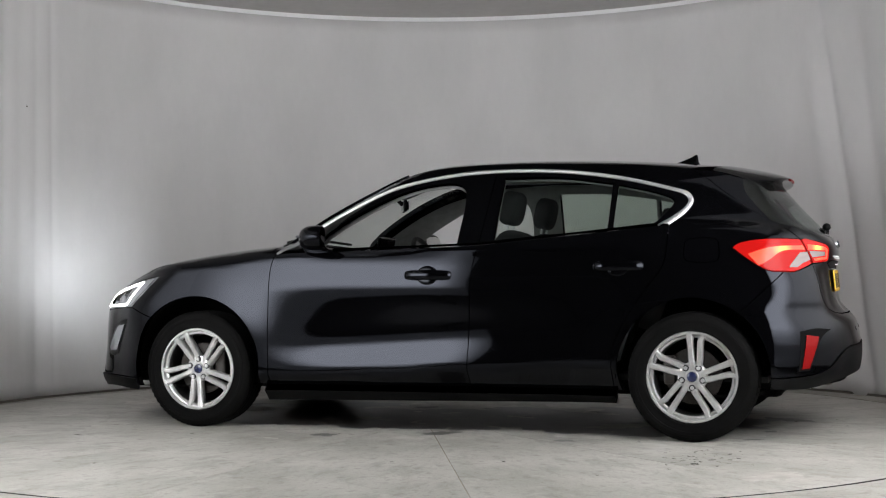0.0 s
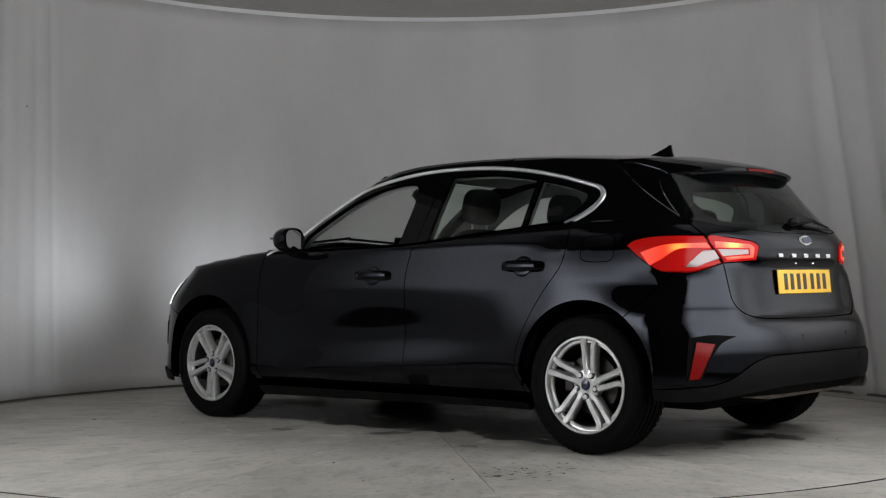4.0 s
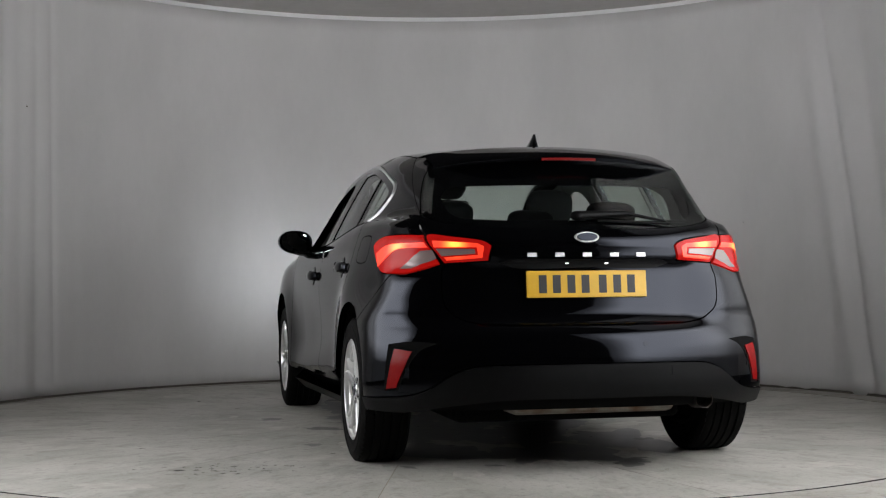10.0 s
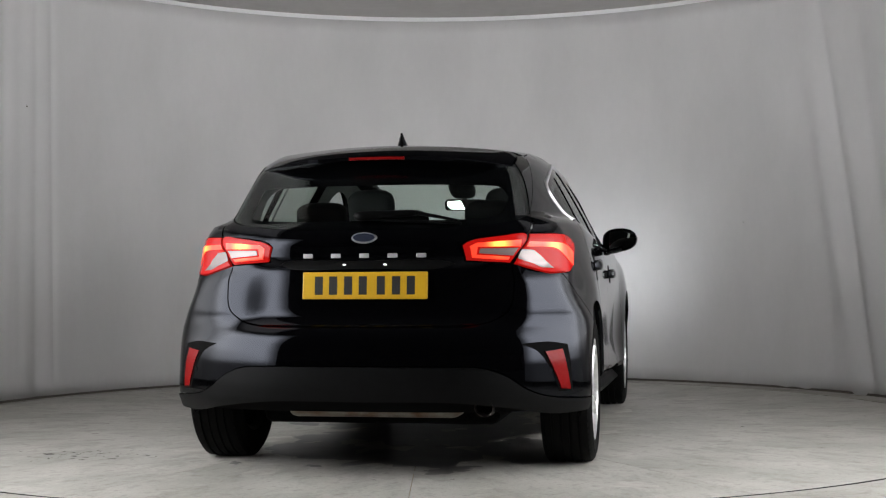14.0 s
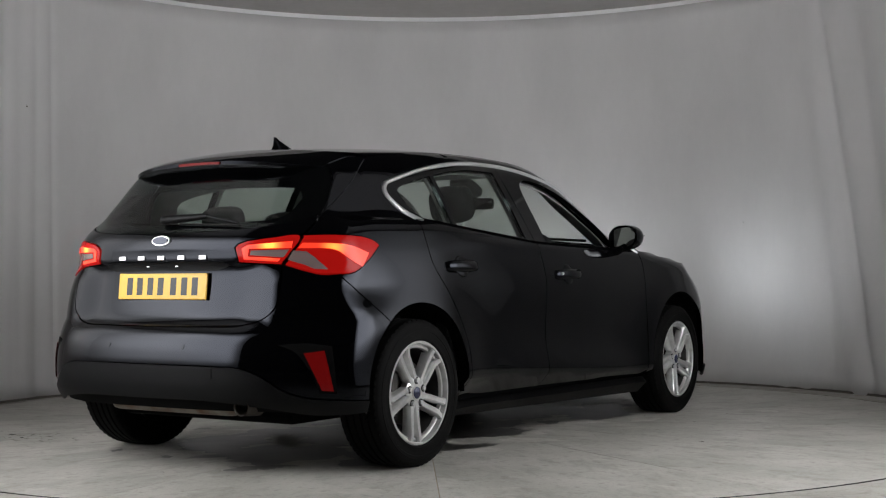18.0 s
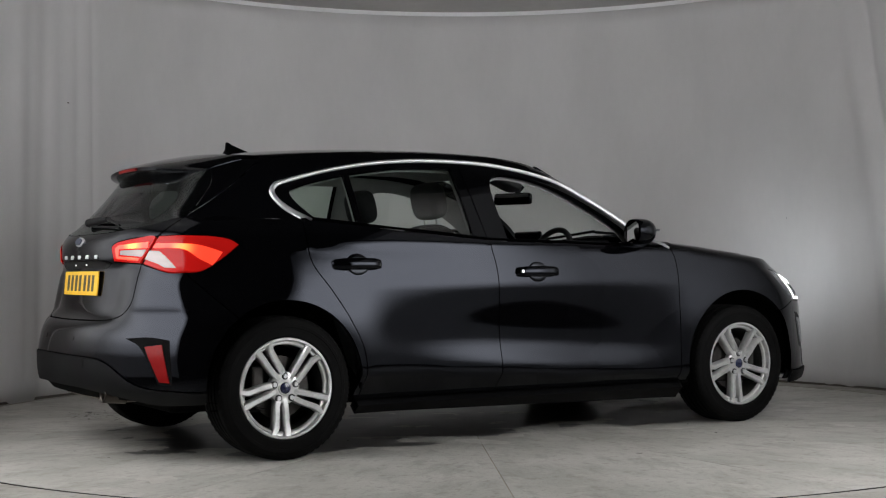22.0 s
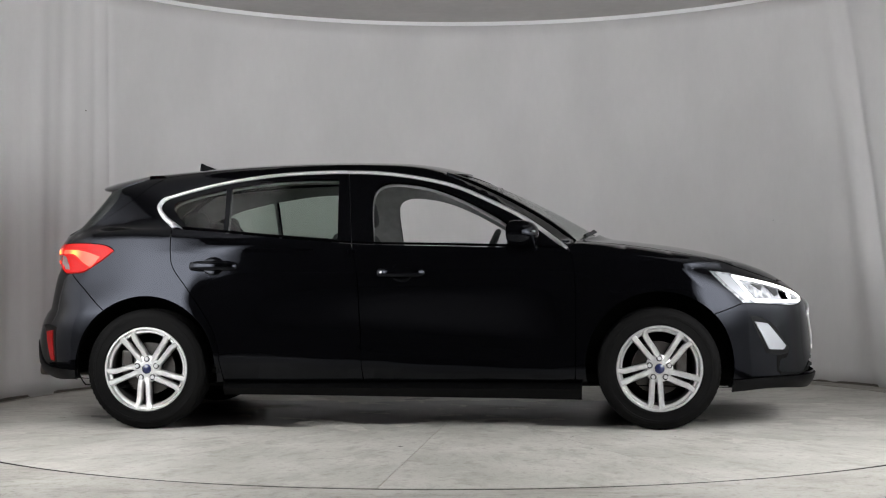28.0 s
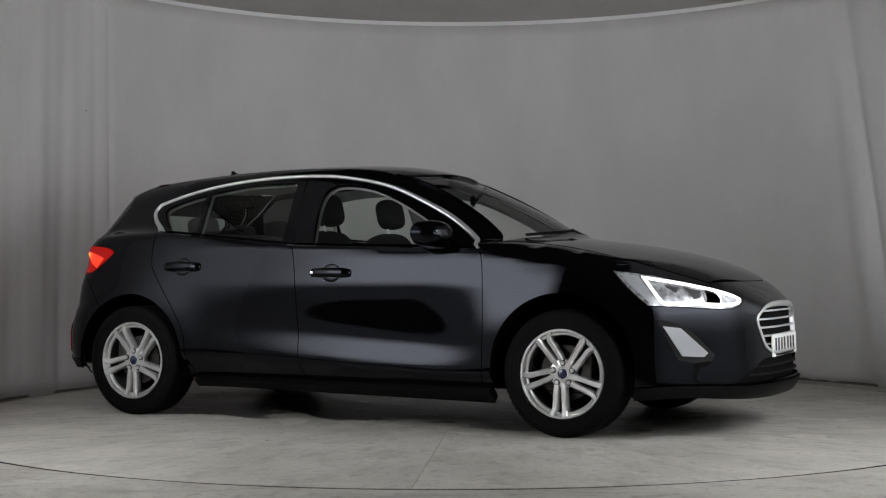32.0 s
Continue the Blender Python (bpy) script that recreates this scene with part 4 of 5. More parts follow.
tagged(part("dirt_specks", bm, DIRT, TABLE, "small crumbs of dark dirt"), kind="stuff")


# ---------------------------------------------------------------- wheels
def wheel(x, y, s, turn):
    """One wheel with its tyre, five pairs of spokes, brake and hub."""
    w = new("wheel")
    w.parent = CAR
    w.matrix_basis = Matrix.Translation((x, y, 0.3175)) @ Matrix.Rotation(0 if s > 0 else math.pi, 4, "Z")
    prof = [(0.200, -0.098), (0.225, -0.104), (0.255, -0.109), (0.283, -0.1085), (0.300, -0.104), (0.311, -0.094), (0.3165, -0.082)]
    for g in (-0.055, -0.018, 0.018, 0.055):
        prof += [(0.3180, g - 0.0055), (0.3105, g - 0.0045), (0.3105, g + 0.0045), (0.3180, g + 0.0055)]
    prof += [(0.3165, 0.082), (0.311, 0.094), (0.300, 0.104), (0.283, 0.1085), (0.2815, 0.1105), (0.268, 0.1110), (0.266, 0.109), (0.255, 0.109), (0.236, 0.1075), (0.233, 0.1090), (0.2262, 0.1070), (0.2232, 0.1000), (0.2228, 0.0900)]
    v, f = lathe(prof, 96)
    tyre = mesh_object("tyre", v, f, RUBBER, w, "black road tyre with grooved tread")
    tyre.data.set_sharp_from_angle(angle=radians(35))
    bm = bmesh.new()
    for side in (-1, 1):
        for k in range(60):
            a = 2 * math.pi * k / 60
            m = Matrix.Rotation(-a, 4, "Y") @ Matrix.Translation((0.3052, side * 0.086, 0)) @ Matrix.Rotation(radians(-side * 38), 4, "Z")
            vs = bmesh.ops.create_cube(bm, size=1.0)["verts"]
            bmesh.ops.scale(bm, vec=(0.010, 0.022, 0.018), verts=vs)
            bmesh.ops.transform(bm, matrix=m, verts=vs)
    tagged(part("tread_pattern", bm, RUBBER, tyre), kind="stuff")
    prof = [(0.2235, 0.0985), (0.2235, 0.1015), (0.2205, 0.1045), (0.2125, 0.1045), (0.2105, 0.1020), (0.2095, 0.0800), (0.2060, 0.0790), (0.2035, 0.0850), (0.1960, 0.0850), (0.1925, 0.0815), (0.1905, 0.070)]
    v, f = lathe([(0.1908, 0.072), (0.1885, 0.03), (0.1880, -0.09), (0.22, -0.1)], 64)
    mesh_object("rim_barrel", v, f, ALLOY_DARK, w, "dark inner barrel")
    v, f = lathe(prof, 96)
    rim = mesh_object("rim", v, f, ALLOY, w, "silver alloy rim with five double spokes")
    rim.data.set_sharp_from_angle(angle=radians(40))
    # spokes: two slim bars per pair, side by side, flaring into the rim
    shapes = {}
    for q in (-1, 1):
        bm = bmesh.new()
        stations = [(0.030, 0.0130, 0.0130, 0.084), (0.058, 0.0165, 0.0155, 0.0885), (0.090, 0.0210, 0.0145, 0.0905), (0.145, 0.0240, 0.0142, 0.0940), (0.172, 0.0255, 0.0148, 0.0965), (0.190, 0.0270 if q < 0 else 0.034, 0.0160, 0.0985), (0.2140, 0.0280 if q < 0 else 0.050, 0.0185, 0.1020)]
        rings = []
        for r, off, hw, top in stations:
            c = 0.016 + q * off
            sect = [(c - hw, 0.050), (c - hw, top - 0.007), (c - hw * 0.60, top), (c + hw * 0.60, top), (c + hw, top - 0.007), (c + hw, 0.050)]
            rings.append([bm.verts.new((r, yy, u)) for u, yy in sect])
        for a, b in zip(rings, rings[1:]):
            for i in range(6):
                j = (i + 1) % 6
                bm.faces.new((a[i], a[j], b[j], b[i]))
        bm.faces.new(rings[0][::-1])
        bm.faces.new(rings[-1])
        bmesh.ops.recalc_face_normals(bm, faces=bm.faces)
        ob = part("spoke", bm, ALLOY, rim, smooth=True)
        ob.matrix_basis = Matrix.Rotation(-turn, 4, "Y")
        for k in range(1, 5):
            o = new("spoke", ob.data)
            o.parent = rim
            o.matrix_basis = Matrix.Rotation(-(turn + 2 * math.pi * k / 5), 4, "Y")
    prof = [(0.001, 0.090), (0.030, 0.090), (0.033, 0.0865), (0.062, 0.0865), (0.071, 0.082), (0.073, 0.05)]
    v, f = lathe(prof, 40)
    mesh_object("hub", v, f, ALLOY, rim).data.set_sharp_from_angle(angle=radians(40))
    v, f = lathe([(0.0005, 0.0935), (0.022, 0.0930), (0.0255, 0.0905), (0.0255, 0.088)], 32)
    mesh_object("centre_cap", v, f, BLUE, rim, "dark blue centre cap")
    for k in range(5):
        a = turn + math.pi / 5 + 2 * math.pi * k / 5
        bm = bmesh.new()
        rod(bm, (0.0535 * math.cos(a), 0.070, 0.0535 * math.sin(a)), (0.0535 * math.cos(a), 0.0880, 0.0535 * math.sin(a)), 0.0165, 20)
        part("bolt_well", bm, TRIM_DARK, rim)
        bm = bmesh.new()
        rod(bm, (0.0535 * math.cos(a), 0.080, 0.0535 * math.sin(a)), (0.0535 * math.cos(a), 0.0955, 0.0535 * math.sin(a)), 0.0105, 6)
        part("wheel_bolt", bm, CHROME, rim)
    v, f = lathe([(0.06, 0.030), (0.138, 0.030), (0.139, 0.010), (0.06, 0.010)], 48)
    mesh_object("brake_disc", v, f, STEEL, w, "grey steel brake disc", smooth=False)
    bm = bmesh.new()
    block(bm, -0.115 if x > 0 else 0.115, 0.02, 0.03, 0.06, 0.075, 0.14, 0.012)
    part("brake_caliper", bm, STEEL, w)
    v, f = lathe([(0.19, -0.06), (0.03, -0.055), (0.001, -0.055)], 32)
    mesh_object("back_plate", v, f, UNDER, w)
    return w


for x in (1.35, -1.35):
    for s in (1, -1):
        wheel(x, s * 0.776, s, radians(-90 if (x > 0 or s < 0) else 90) if s > 0 else radians(-90))
        lv, lf = [], []
        r = 0.392 if x > 0 else 0.382
        for i in range(41):
            a = radians(-6 + 192 * i / 40)
            for yy, rr in ((0.862, r), (0.80, r + 0.012), (0.48, r + 0.012), (0.48, 0.05)):
                lv.append((x + rr * math.cos(a), s * yy, 0.335 + rr * math.sin(a)))
        for i in range(40):
            for j in range(3):
                lf.append((4 * i + j, 4 * i + j + 1, 4 * i + 5 + j, 4 * i + 4 + j))
        mesh_object("wheel_arch_liner", lv, lf, UNDER, CAR)

# underside, silencer and tail pipe
bm = bmesh.new()
block(bm, 0.05, 0, 0.245, 3.6, 1.02, 0.10, 0.03)
block(bm, 0.0, 0, 0.25, 1.75, 1.50, 0.09, 0.03)
block(bm, -1.75, 0, 0.33, 0.4, 1.2, 0.12, 0.03)
block(bm, 1.82, 0, 0.26, 0.4, 0.9, 0.10, 0.03)
part("underbody", bm, UNDER, CAR, "black underbody")
bm = bmesh.new()
block(bm, -1.895, -0.03, 0.288, 0.20, 0.72, 0.085, 0.035, segments=3)
part("silencer", bm, RUSTY, CAR, "rust-streaked steel silencer", smooth=True)
v, f = lathe([(0.028, 0.0), (0.034, -0.095), (0.037, -0.105), (0.037, -0.100), (0.037, 0.0)], 32)
pipe = mesh_object("tail_pipe", v, f, material("sooty_pipe", (0.05, 0.042, 0.035), 0.4, 0.7), CAR, "round steel tail pipe")
pipe.matrix_basis = Matrix.Translation((-1.948, -0.492, 0.290)) @ Matrix.Rotation(radians(-90), 4, "Z") @ Matrix.Rotation(radians(-4), 4, "X")


# ---------------------------------------------------------------- handles, mirrors, aerial, spoiler
def on_skin(v, z, s, out=0.0):
    P, N = lifted(np.array([[v, z]], float), "wrap", s)
    return Vector(P[0] + N[0] * out), Vector(N[0])


for s in (1, -1):
    for x, z in ((0.010, 0.822), (-0.990, 0.861)):
        p0, n0 = on_skin(x, z, s)
        base = Matrix.Translation(p0) @ n0.to_track_quat("Z", "Y").to_matrix().to_4x4()
        along = Vector((1, 0, 0)) - n0 * n0.x
        along.normalize()
        upv = n0.cross(along) * (1 if s < 0 else -1)
        upv = upv if upv.z > 0 else -upv
        base = Matrix.Translation(p0) @ Matrix((along, upv, n0)).transposed().to_4x4()
        bm = bmesh.new()
        bmesh.ops.create_uvsphere(bm, u_segments=24, v_segments=12, radius=1.0, matrix=base @ Matrix.Translation((0.002, 0, 0)) @ Matrix.Diagonal((0.060, 0.050, 0.006, 1)))
        cup = part("handle_cup", bm, GLOSS, CAR, smooth=True)
        bm = bmesh.new()
        rings = []
        for u, w, h, o in ((-0.128, 0.010, 0.010, 0.006), (-0.118, 0.017, 0.022, 0.018), (-0.08, 0.019, 0.026, 0.032), (0.0, 0.020, 0.028, 0.038), (0.075, 0.0195, 0.026, 0.034), (0.085, 0.019, 0.025, 0.032),
                           (0.10, 0.018, 0.022, 0.026), (0.120, 0.015, 0.018, 0.016), (0.127, 0.008, 0.008, 0.005)):
            rings.append([bm.verts.new(base @ Vector((u, 1.3 * w * math.cos(t), o - h / 2 + h / 2 * math.sin(t)))) for t in np.linspace(0, 2 * math.pi, 12, endpoint=False)])
        for a, b in zip(rings, rings[1:]):
            for i in range(12):
                bm.faces.new((a[i], a[(i + 1) % 12], b[(i + 1) % 12], b[i]))
        bm.faces.new(rings[0])
        bm.faces.new(rings[-1])
        bmesh.ops.recalc_face_normals(bm, faces=bm.faces)
        handle = part("door_handle", bm, PAINT, CAR, "gloss black door handle", smooth=True)
        if x > 0 and s < 0:
            bm = bmesh.new()
            rod(bm, base @ Vector((-0.105, 0, 0.02)), base @ Vector((-0.105, 0, 0.031)), 0.008, 16)
            part("lock_barrel", bm, CHROME, handle, "small chrome lock")

    # door mirror
    def shell(cx, cy, cz, rx, ry, rz, power, cut=None):
        bm = bmesh.new()
        bmesh.ops.create_uvsphere(bm, u_segments=36, v_segments=24, radius=1.0)
        for q in bm.verts:
            c = q.co
            c.x, c.y, c.z = (math.copysign(abs(t) ** power, t) for t in c)
            if cut is not None and c.x < cut:
                c.x = cut
            c.x, c.y, c.z = cx + c.x * rx, s * (cy + c.y * ry), cz + c.z * rz
        if s < 0:
            bmesh.ops.reverse_faces(bm, faces=bm.faces)
        return bm
    bm = shell(0.630, 0.895, 1.022, 0.095, 0.104, 0.070, 0.80, -0.42)
    for q in bm.verts:
        u = (s * q.co.y - 0.895) / 0.104
        q.co.x += 0.030 * (-u) * 0.9
        q.co.z += 0.012 * u if q.co.z < 1.022 else 0.006 * -u * u
    mirror = part("door_mirror", bm, PAINT, CAR, "gloss black door mirror with an indicator strip", smooth=True)
    bm = bmesh.new()
    bmesh.ops.create_circle(bm, cap_ends=True, segments=36, radius=1.0)
    for q in bm.verts:
        a, b = (math.copysign(abs(t) ** 0.75, t) for t in (q.co.x, q.co.y))
        q.co = Vector((0.5875 - 0.026 * a, s * (0.895 + 0.086 * a), 1.022 + 0.054 * b + 0.006 * a))
    bmesh.ops.recalc_face_normals(bm, faces=bm.faces)
    part("mirror_glass", bm, material("mirror_silver", (0.85, 0.86, 0.86), 0.01, 1.0), mirror, "mirror glass")
    bm = bmesh.new()
    block(bm, 0.688, s * 0.930, 1.032, 0.018, 0.09, 0.012, 0.006, Matrix.Rotation(radians(-s * 30), 4, "Z"))
    part("indicator", bm, CLEAR_LENS, mirror, "slim clear indicator strip")
    bm = bmesh.new()
    rings = []
    for yy, xx, zz, a, b in ((0.80, 0.640, 0.955, 0.10, 0.022), (0.835, 0.640, 0.958, 0.085, 0.018), (0.87, 0.638, 0.962, 0.075, 0.018), (0.905, 0.636, 0.975, 0.07, 0.022)):
        rings.append([bm.verts.new((xx + a * math.cos(t), s * yy, zz + b * math.sin(t))) for t in np.linspace(0, 2 * math.pi, 16, endpoint=False)])
    for a, b in zip(rings, rings[1:]):
        for i in range(16):
            bm.faces.new((a[i], a[(i + 1) % 16], b[(i + 1) % 16], b[i]))
    bmesh.ops.recalc_face_normals(bm, faces=bm.faces)
    part("mirror_foot", bm, GLOSS, mirror, smooth=True)

# shark-fin aerial
bm = bmesh.new()
stations = [(-1.145, 0.004, 0.010), (-1.17, 0.016, 0.020), (-1.20, 0.022, 0.034), (-1.225, 0.024, 0.050), (-1.245, 0.024, 0.064), (-1.258, 0.023, 0.066), (-1.275, 0.020, 0.030), (-1.29, 0.010, 0.006)]
rings = []
for x, w, h in stations:
    z0 = float(ROOF(x)) - 0.006
    rings.append([bm.verts.new((x - (0.012 if k in (2, 3) else 0) * (h > 0.04), y, z0 + zz)) for k, (y, zz) in enumerate(((w, 0), (w * 0.75, h * 0.30), (w * 0.12, h), (-w * 0.12, h), (-w * 0.75, h * 0.30), (-w, 0)))])
for a, b in zip(rings, rings[1:]):
    for i in range(5):
        bm.faces.new((a[i], a[i + 1], b[i + 1], b[i]))
bm.faces.new(rings[0])
bm.faces.new(rings[-1])
bmesh.ops.recalc_face_normals(bm, faces=bm.faces)
part("aerial", bm, GLOSS, CAR, "black shark-fin aerial", smooth=True)

# roof spoiler
ys = np.linspace(-0.555, 0.555, 41)
sv, sf = [], []
for y in ys:
    u = abs(y) / 0.555
    tip_x, tip_z = -1.772 + 0.17 * u ** 4, 1.332 - 0.040 * u ** 2
    root = np.array([[-1.50 + 0.08 * u ** 2, y]])
    rz = lifted(root, "top")[0][0, 2] + 0.002
    rx = root[0, 0]
    drop = 0.026 - 0.010 * u ** 3
    end = 1 if u < 0.97 else 0.5
    sect = [(rx, rz), (rx * 0.65 + tip_x * 0.35, rz * 0.65 + tip_z * 0.35 + 0.004), (rx * 0.3 + tip_x * 0.7, rz * 0.3 + tip_z * 0.7 + 0.004), (tip_x + 0.012, tip_z + 0.001), (tip_x, tip_z - 0.006),
            (tip_x + 0.004, tip_z - drop + 0.006), (tip_x + 0.016, tip_z - drop), (tip_x + 0.12, tip_z - drop - 0.018), (-1.60 + 0.1 * u, 1.27)]
    sv += [(x, y, z) for x, z in sect]
k = 9
for i in range(len(ys) - 1):
    for j in range(k - 1):
        a, b = i * k + j, (i + 1) * k + j
        sf.append((a, a + 1, b + 1, b))
sf += [tuple(range(k)), tuple(range((len(ys) - 1) * k, len(ys) * k))[::-1]]
mesh_object("roof_spoiler", sv, sf, PAINT, CAR, "gloss black roof spoiler").data.set_sharp_from_angle(angle=radians(45))
bm = bmesh.new()
for i in range(8):
    y = -0.105 + 0.03 * i
    u = abs(y) / 0.555
    block(bm, -1.7725 + 0.17 * u ** 4, y, 1.317 - 0.040 * u * u, 0.010, 0.030, 0.011, 0.0)
part("third_brake_lamp", bm, material("dim_red_bar", (0.10, 0.003, 0.003), 0.35, 0.0, Specular_IOR_Level=0.08, Emission_Color=(1.0, 0.02, 0.02, 1), Emission_Strength=0.04), CAR, "slim red high-level brake lamp")

# rear wiper: a moulded arm that tapers from its pivot, and a thin blade
def rear_at(y, z, out):
    P, N = lifted(np.array([[-(BEND + SWEEP * math.atan2(0.62, abs(y))), z]]), "wrap", 1 if y > 0 else -1)
    return Vector(P[0] + N[0] * out)


bm = bmesh.new()
a, b, c = rear_at(0.02, 1.052, 0.018), rear_at(-0.20, 1.062, 0.020), rear_at(-0.37, 1.034, 0.012)
rod(bm, a, b, 0.021, 16, 0.012)
rod(bm, b, c, 0.009, 12, 0.005)
bmesh.ops.create_uvsphere(bm, u_segments=16, v_segments=10, radius=1.0, matrix=Matrix.Translation(a) @ Matrix.Diagonal((0.022, 0.036, 0.021, 1)))
wiper = part("rear_wiper", bm, LOW_TRIM, CAR, "black rear wiper arm and blade", smooth=True)
bm = bmesh.new()
rod(bm, rear_at(-0.06, 1.040, 0.008), rear_at(-0.38, 1.026, 0.008), 0.005, 8)
part("wiper_blade", bm, LOW_TRIM, wiper, smooth=True)

# ---------------------------------------------------------------- plates, badges, letters
def number_plate(x, z, tilt, back, mat, label):
    bm = bmesh.new()
    block(bm, 0, 0, 0, 0.008, 0.52, 0.111, 0.0035)
    pl = part("number_plate", bm, mat, CAR, label)
    pl.matrix_basis = Matrix.Translation((x, 0, z)) @ Matrix.Rotation(tilt, 4, "Y")
    f = -1 if back else 1
    for y in (0.191, 0.131, 0.068, 0.007, -0.068, -0.131, -0.192):
        bm = bmesh.new()
        block(bm, f * 0.0042, -f * y, 0, 0.0012, 0.034, 0.075)
        part("plate_bar", bm, PLATE_INK, pl)
    return pl


number_plate(-1.997, 0.781, 0.09, True, PLATE_YELLOW, "yellow rear number plate with black bars")
number_plate(2.243, 0.440, -0.03, False, PLATE_WHITE, "white front number plate with black bars")


def oval(name, x, z, ry, rz, tilt, back, mat, parent, deep=0.006, label=""):
    bm = bmesh.new()
    bmesh.ops.create_cone(bm, cap_ends=True, segments=40, radius1=1, radius2=0.93, depth=1, matrix=Matrix.Diagonal((rz, ry, deep, 1)))
    ob = part(name, bm, mat, parent, label)
    ob.matrix_basis = Matrix.Translation((x, 0, z)) @ Matrix.Rotation(radians(-90 if back else 90) + tilt, 4, "Y")
    return ob


oval("badge", -2.003, 0.974, 0.055, 0.0235, 0.25, True, ALLOY, CAR, 0.010, "oval chrome-rimmed badge")
oval("badge_field", -2.007, 0.975, 0.047, 0.0180, 0.25, True, material("badge_navy", (0.02, 0.025, 0.045), 0.3, 0.2), CAR, 0.011, "dark navy oval field")
for k, y in enumerate((0.236, 0.118, 0.0, -0.118, -0.236)):
    bm = bmesh.new()
    x = meet(np.array([[-1.3, y, 0.902]]), np.array([[-1.0, 0, 0]]))[0, 0]
    block(bm, 0, 0, 0, 0.005, 0.040, 0.018, 0.0015)
    ob = part("name_mark", bm, CHROME, CAR, "small plain chrome bar on the tailgate")
    ob.matrix_basis = Matrix.Translation((x - 0.002, y, 0.902)) @ Matrix.Rotation(radians(6), 4, "Y")
# parking sensors and the towing-eye cover of the rear bumper
for s in (1, -1):
    for v, z in ((-2.345, 0.535), (-1.862, 0.437)):
        p0, n0 = on_skin(v, z, s)
        bm = bmesh.new()
        rod(bm, p0 - n0 * 0.006, p0 + n0 * 0.0012, 0.0105, 20)
        part("parking_sensor", bm, GLOSS, CAR, "small round black parking sensor")
panel("tow_cover", closed(seg((-2.251, 0.450), (-2.201, 0.450)), seg((-2.201, 0.450), (-2.201, 0.408)), seg((-2.201, 0.408), (-2.251, 0.408)), seg((-2.251, 0.408), (-2.251, 0.450))), PLASTIC, CAR, side=-1, gap=0.001, proud=0.0085, rim=0.006, step=0.02, label="small black towing-eye cover")
# dark handle strip with two plate lamps
half = np.vstack([seg((-2.155, 0.868), (-2.2, 0.882), (REAR_MID, 0.884))])
low_h = seg((REAR_MID, 0.850), (-2.22, 0.848), (-2.155, 0.868))
panel("handle_strip", closed(across(half, REAR_MID), across(low_h[::-1], REAR_MID)[::-1]), PLASTIC, CAR, gap=0, proud=0.004, rim=0.004, label="dark handle strip over the plate")
for y in (0.085, -0.085):
    bm = bmesh.new()
    block(bm, -1.997, y, 0.866, 0.006, 0.014, 0.005, 0.002)
    part("plate_lamp", bm, glowing("plate_lamp_glow", (1, 1, 1), 2.0), CAR, "small lit plate lamp")

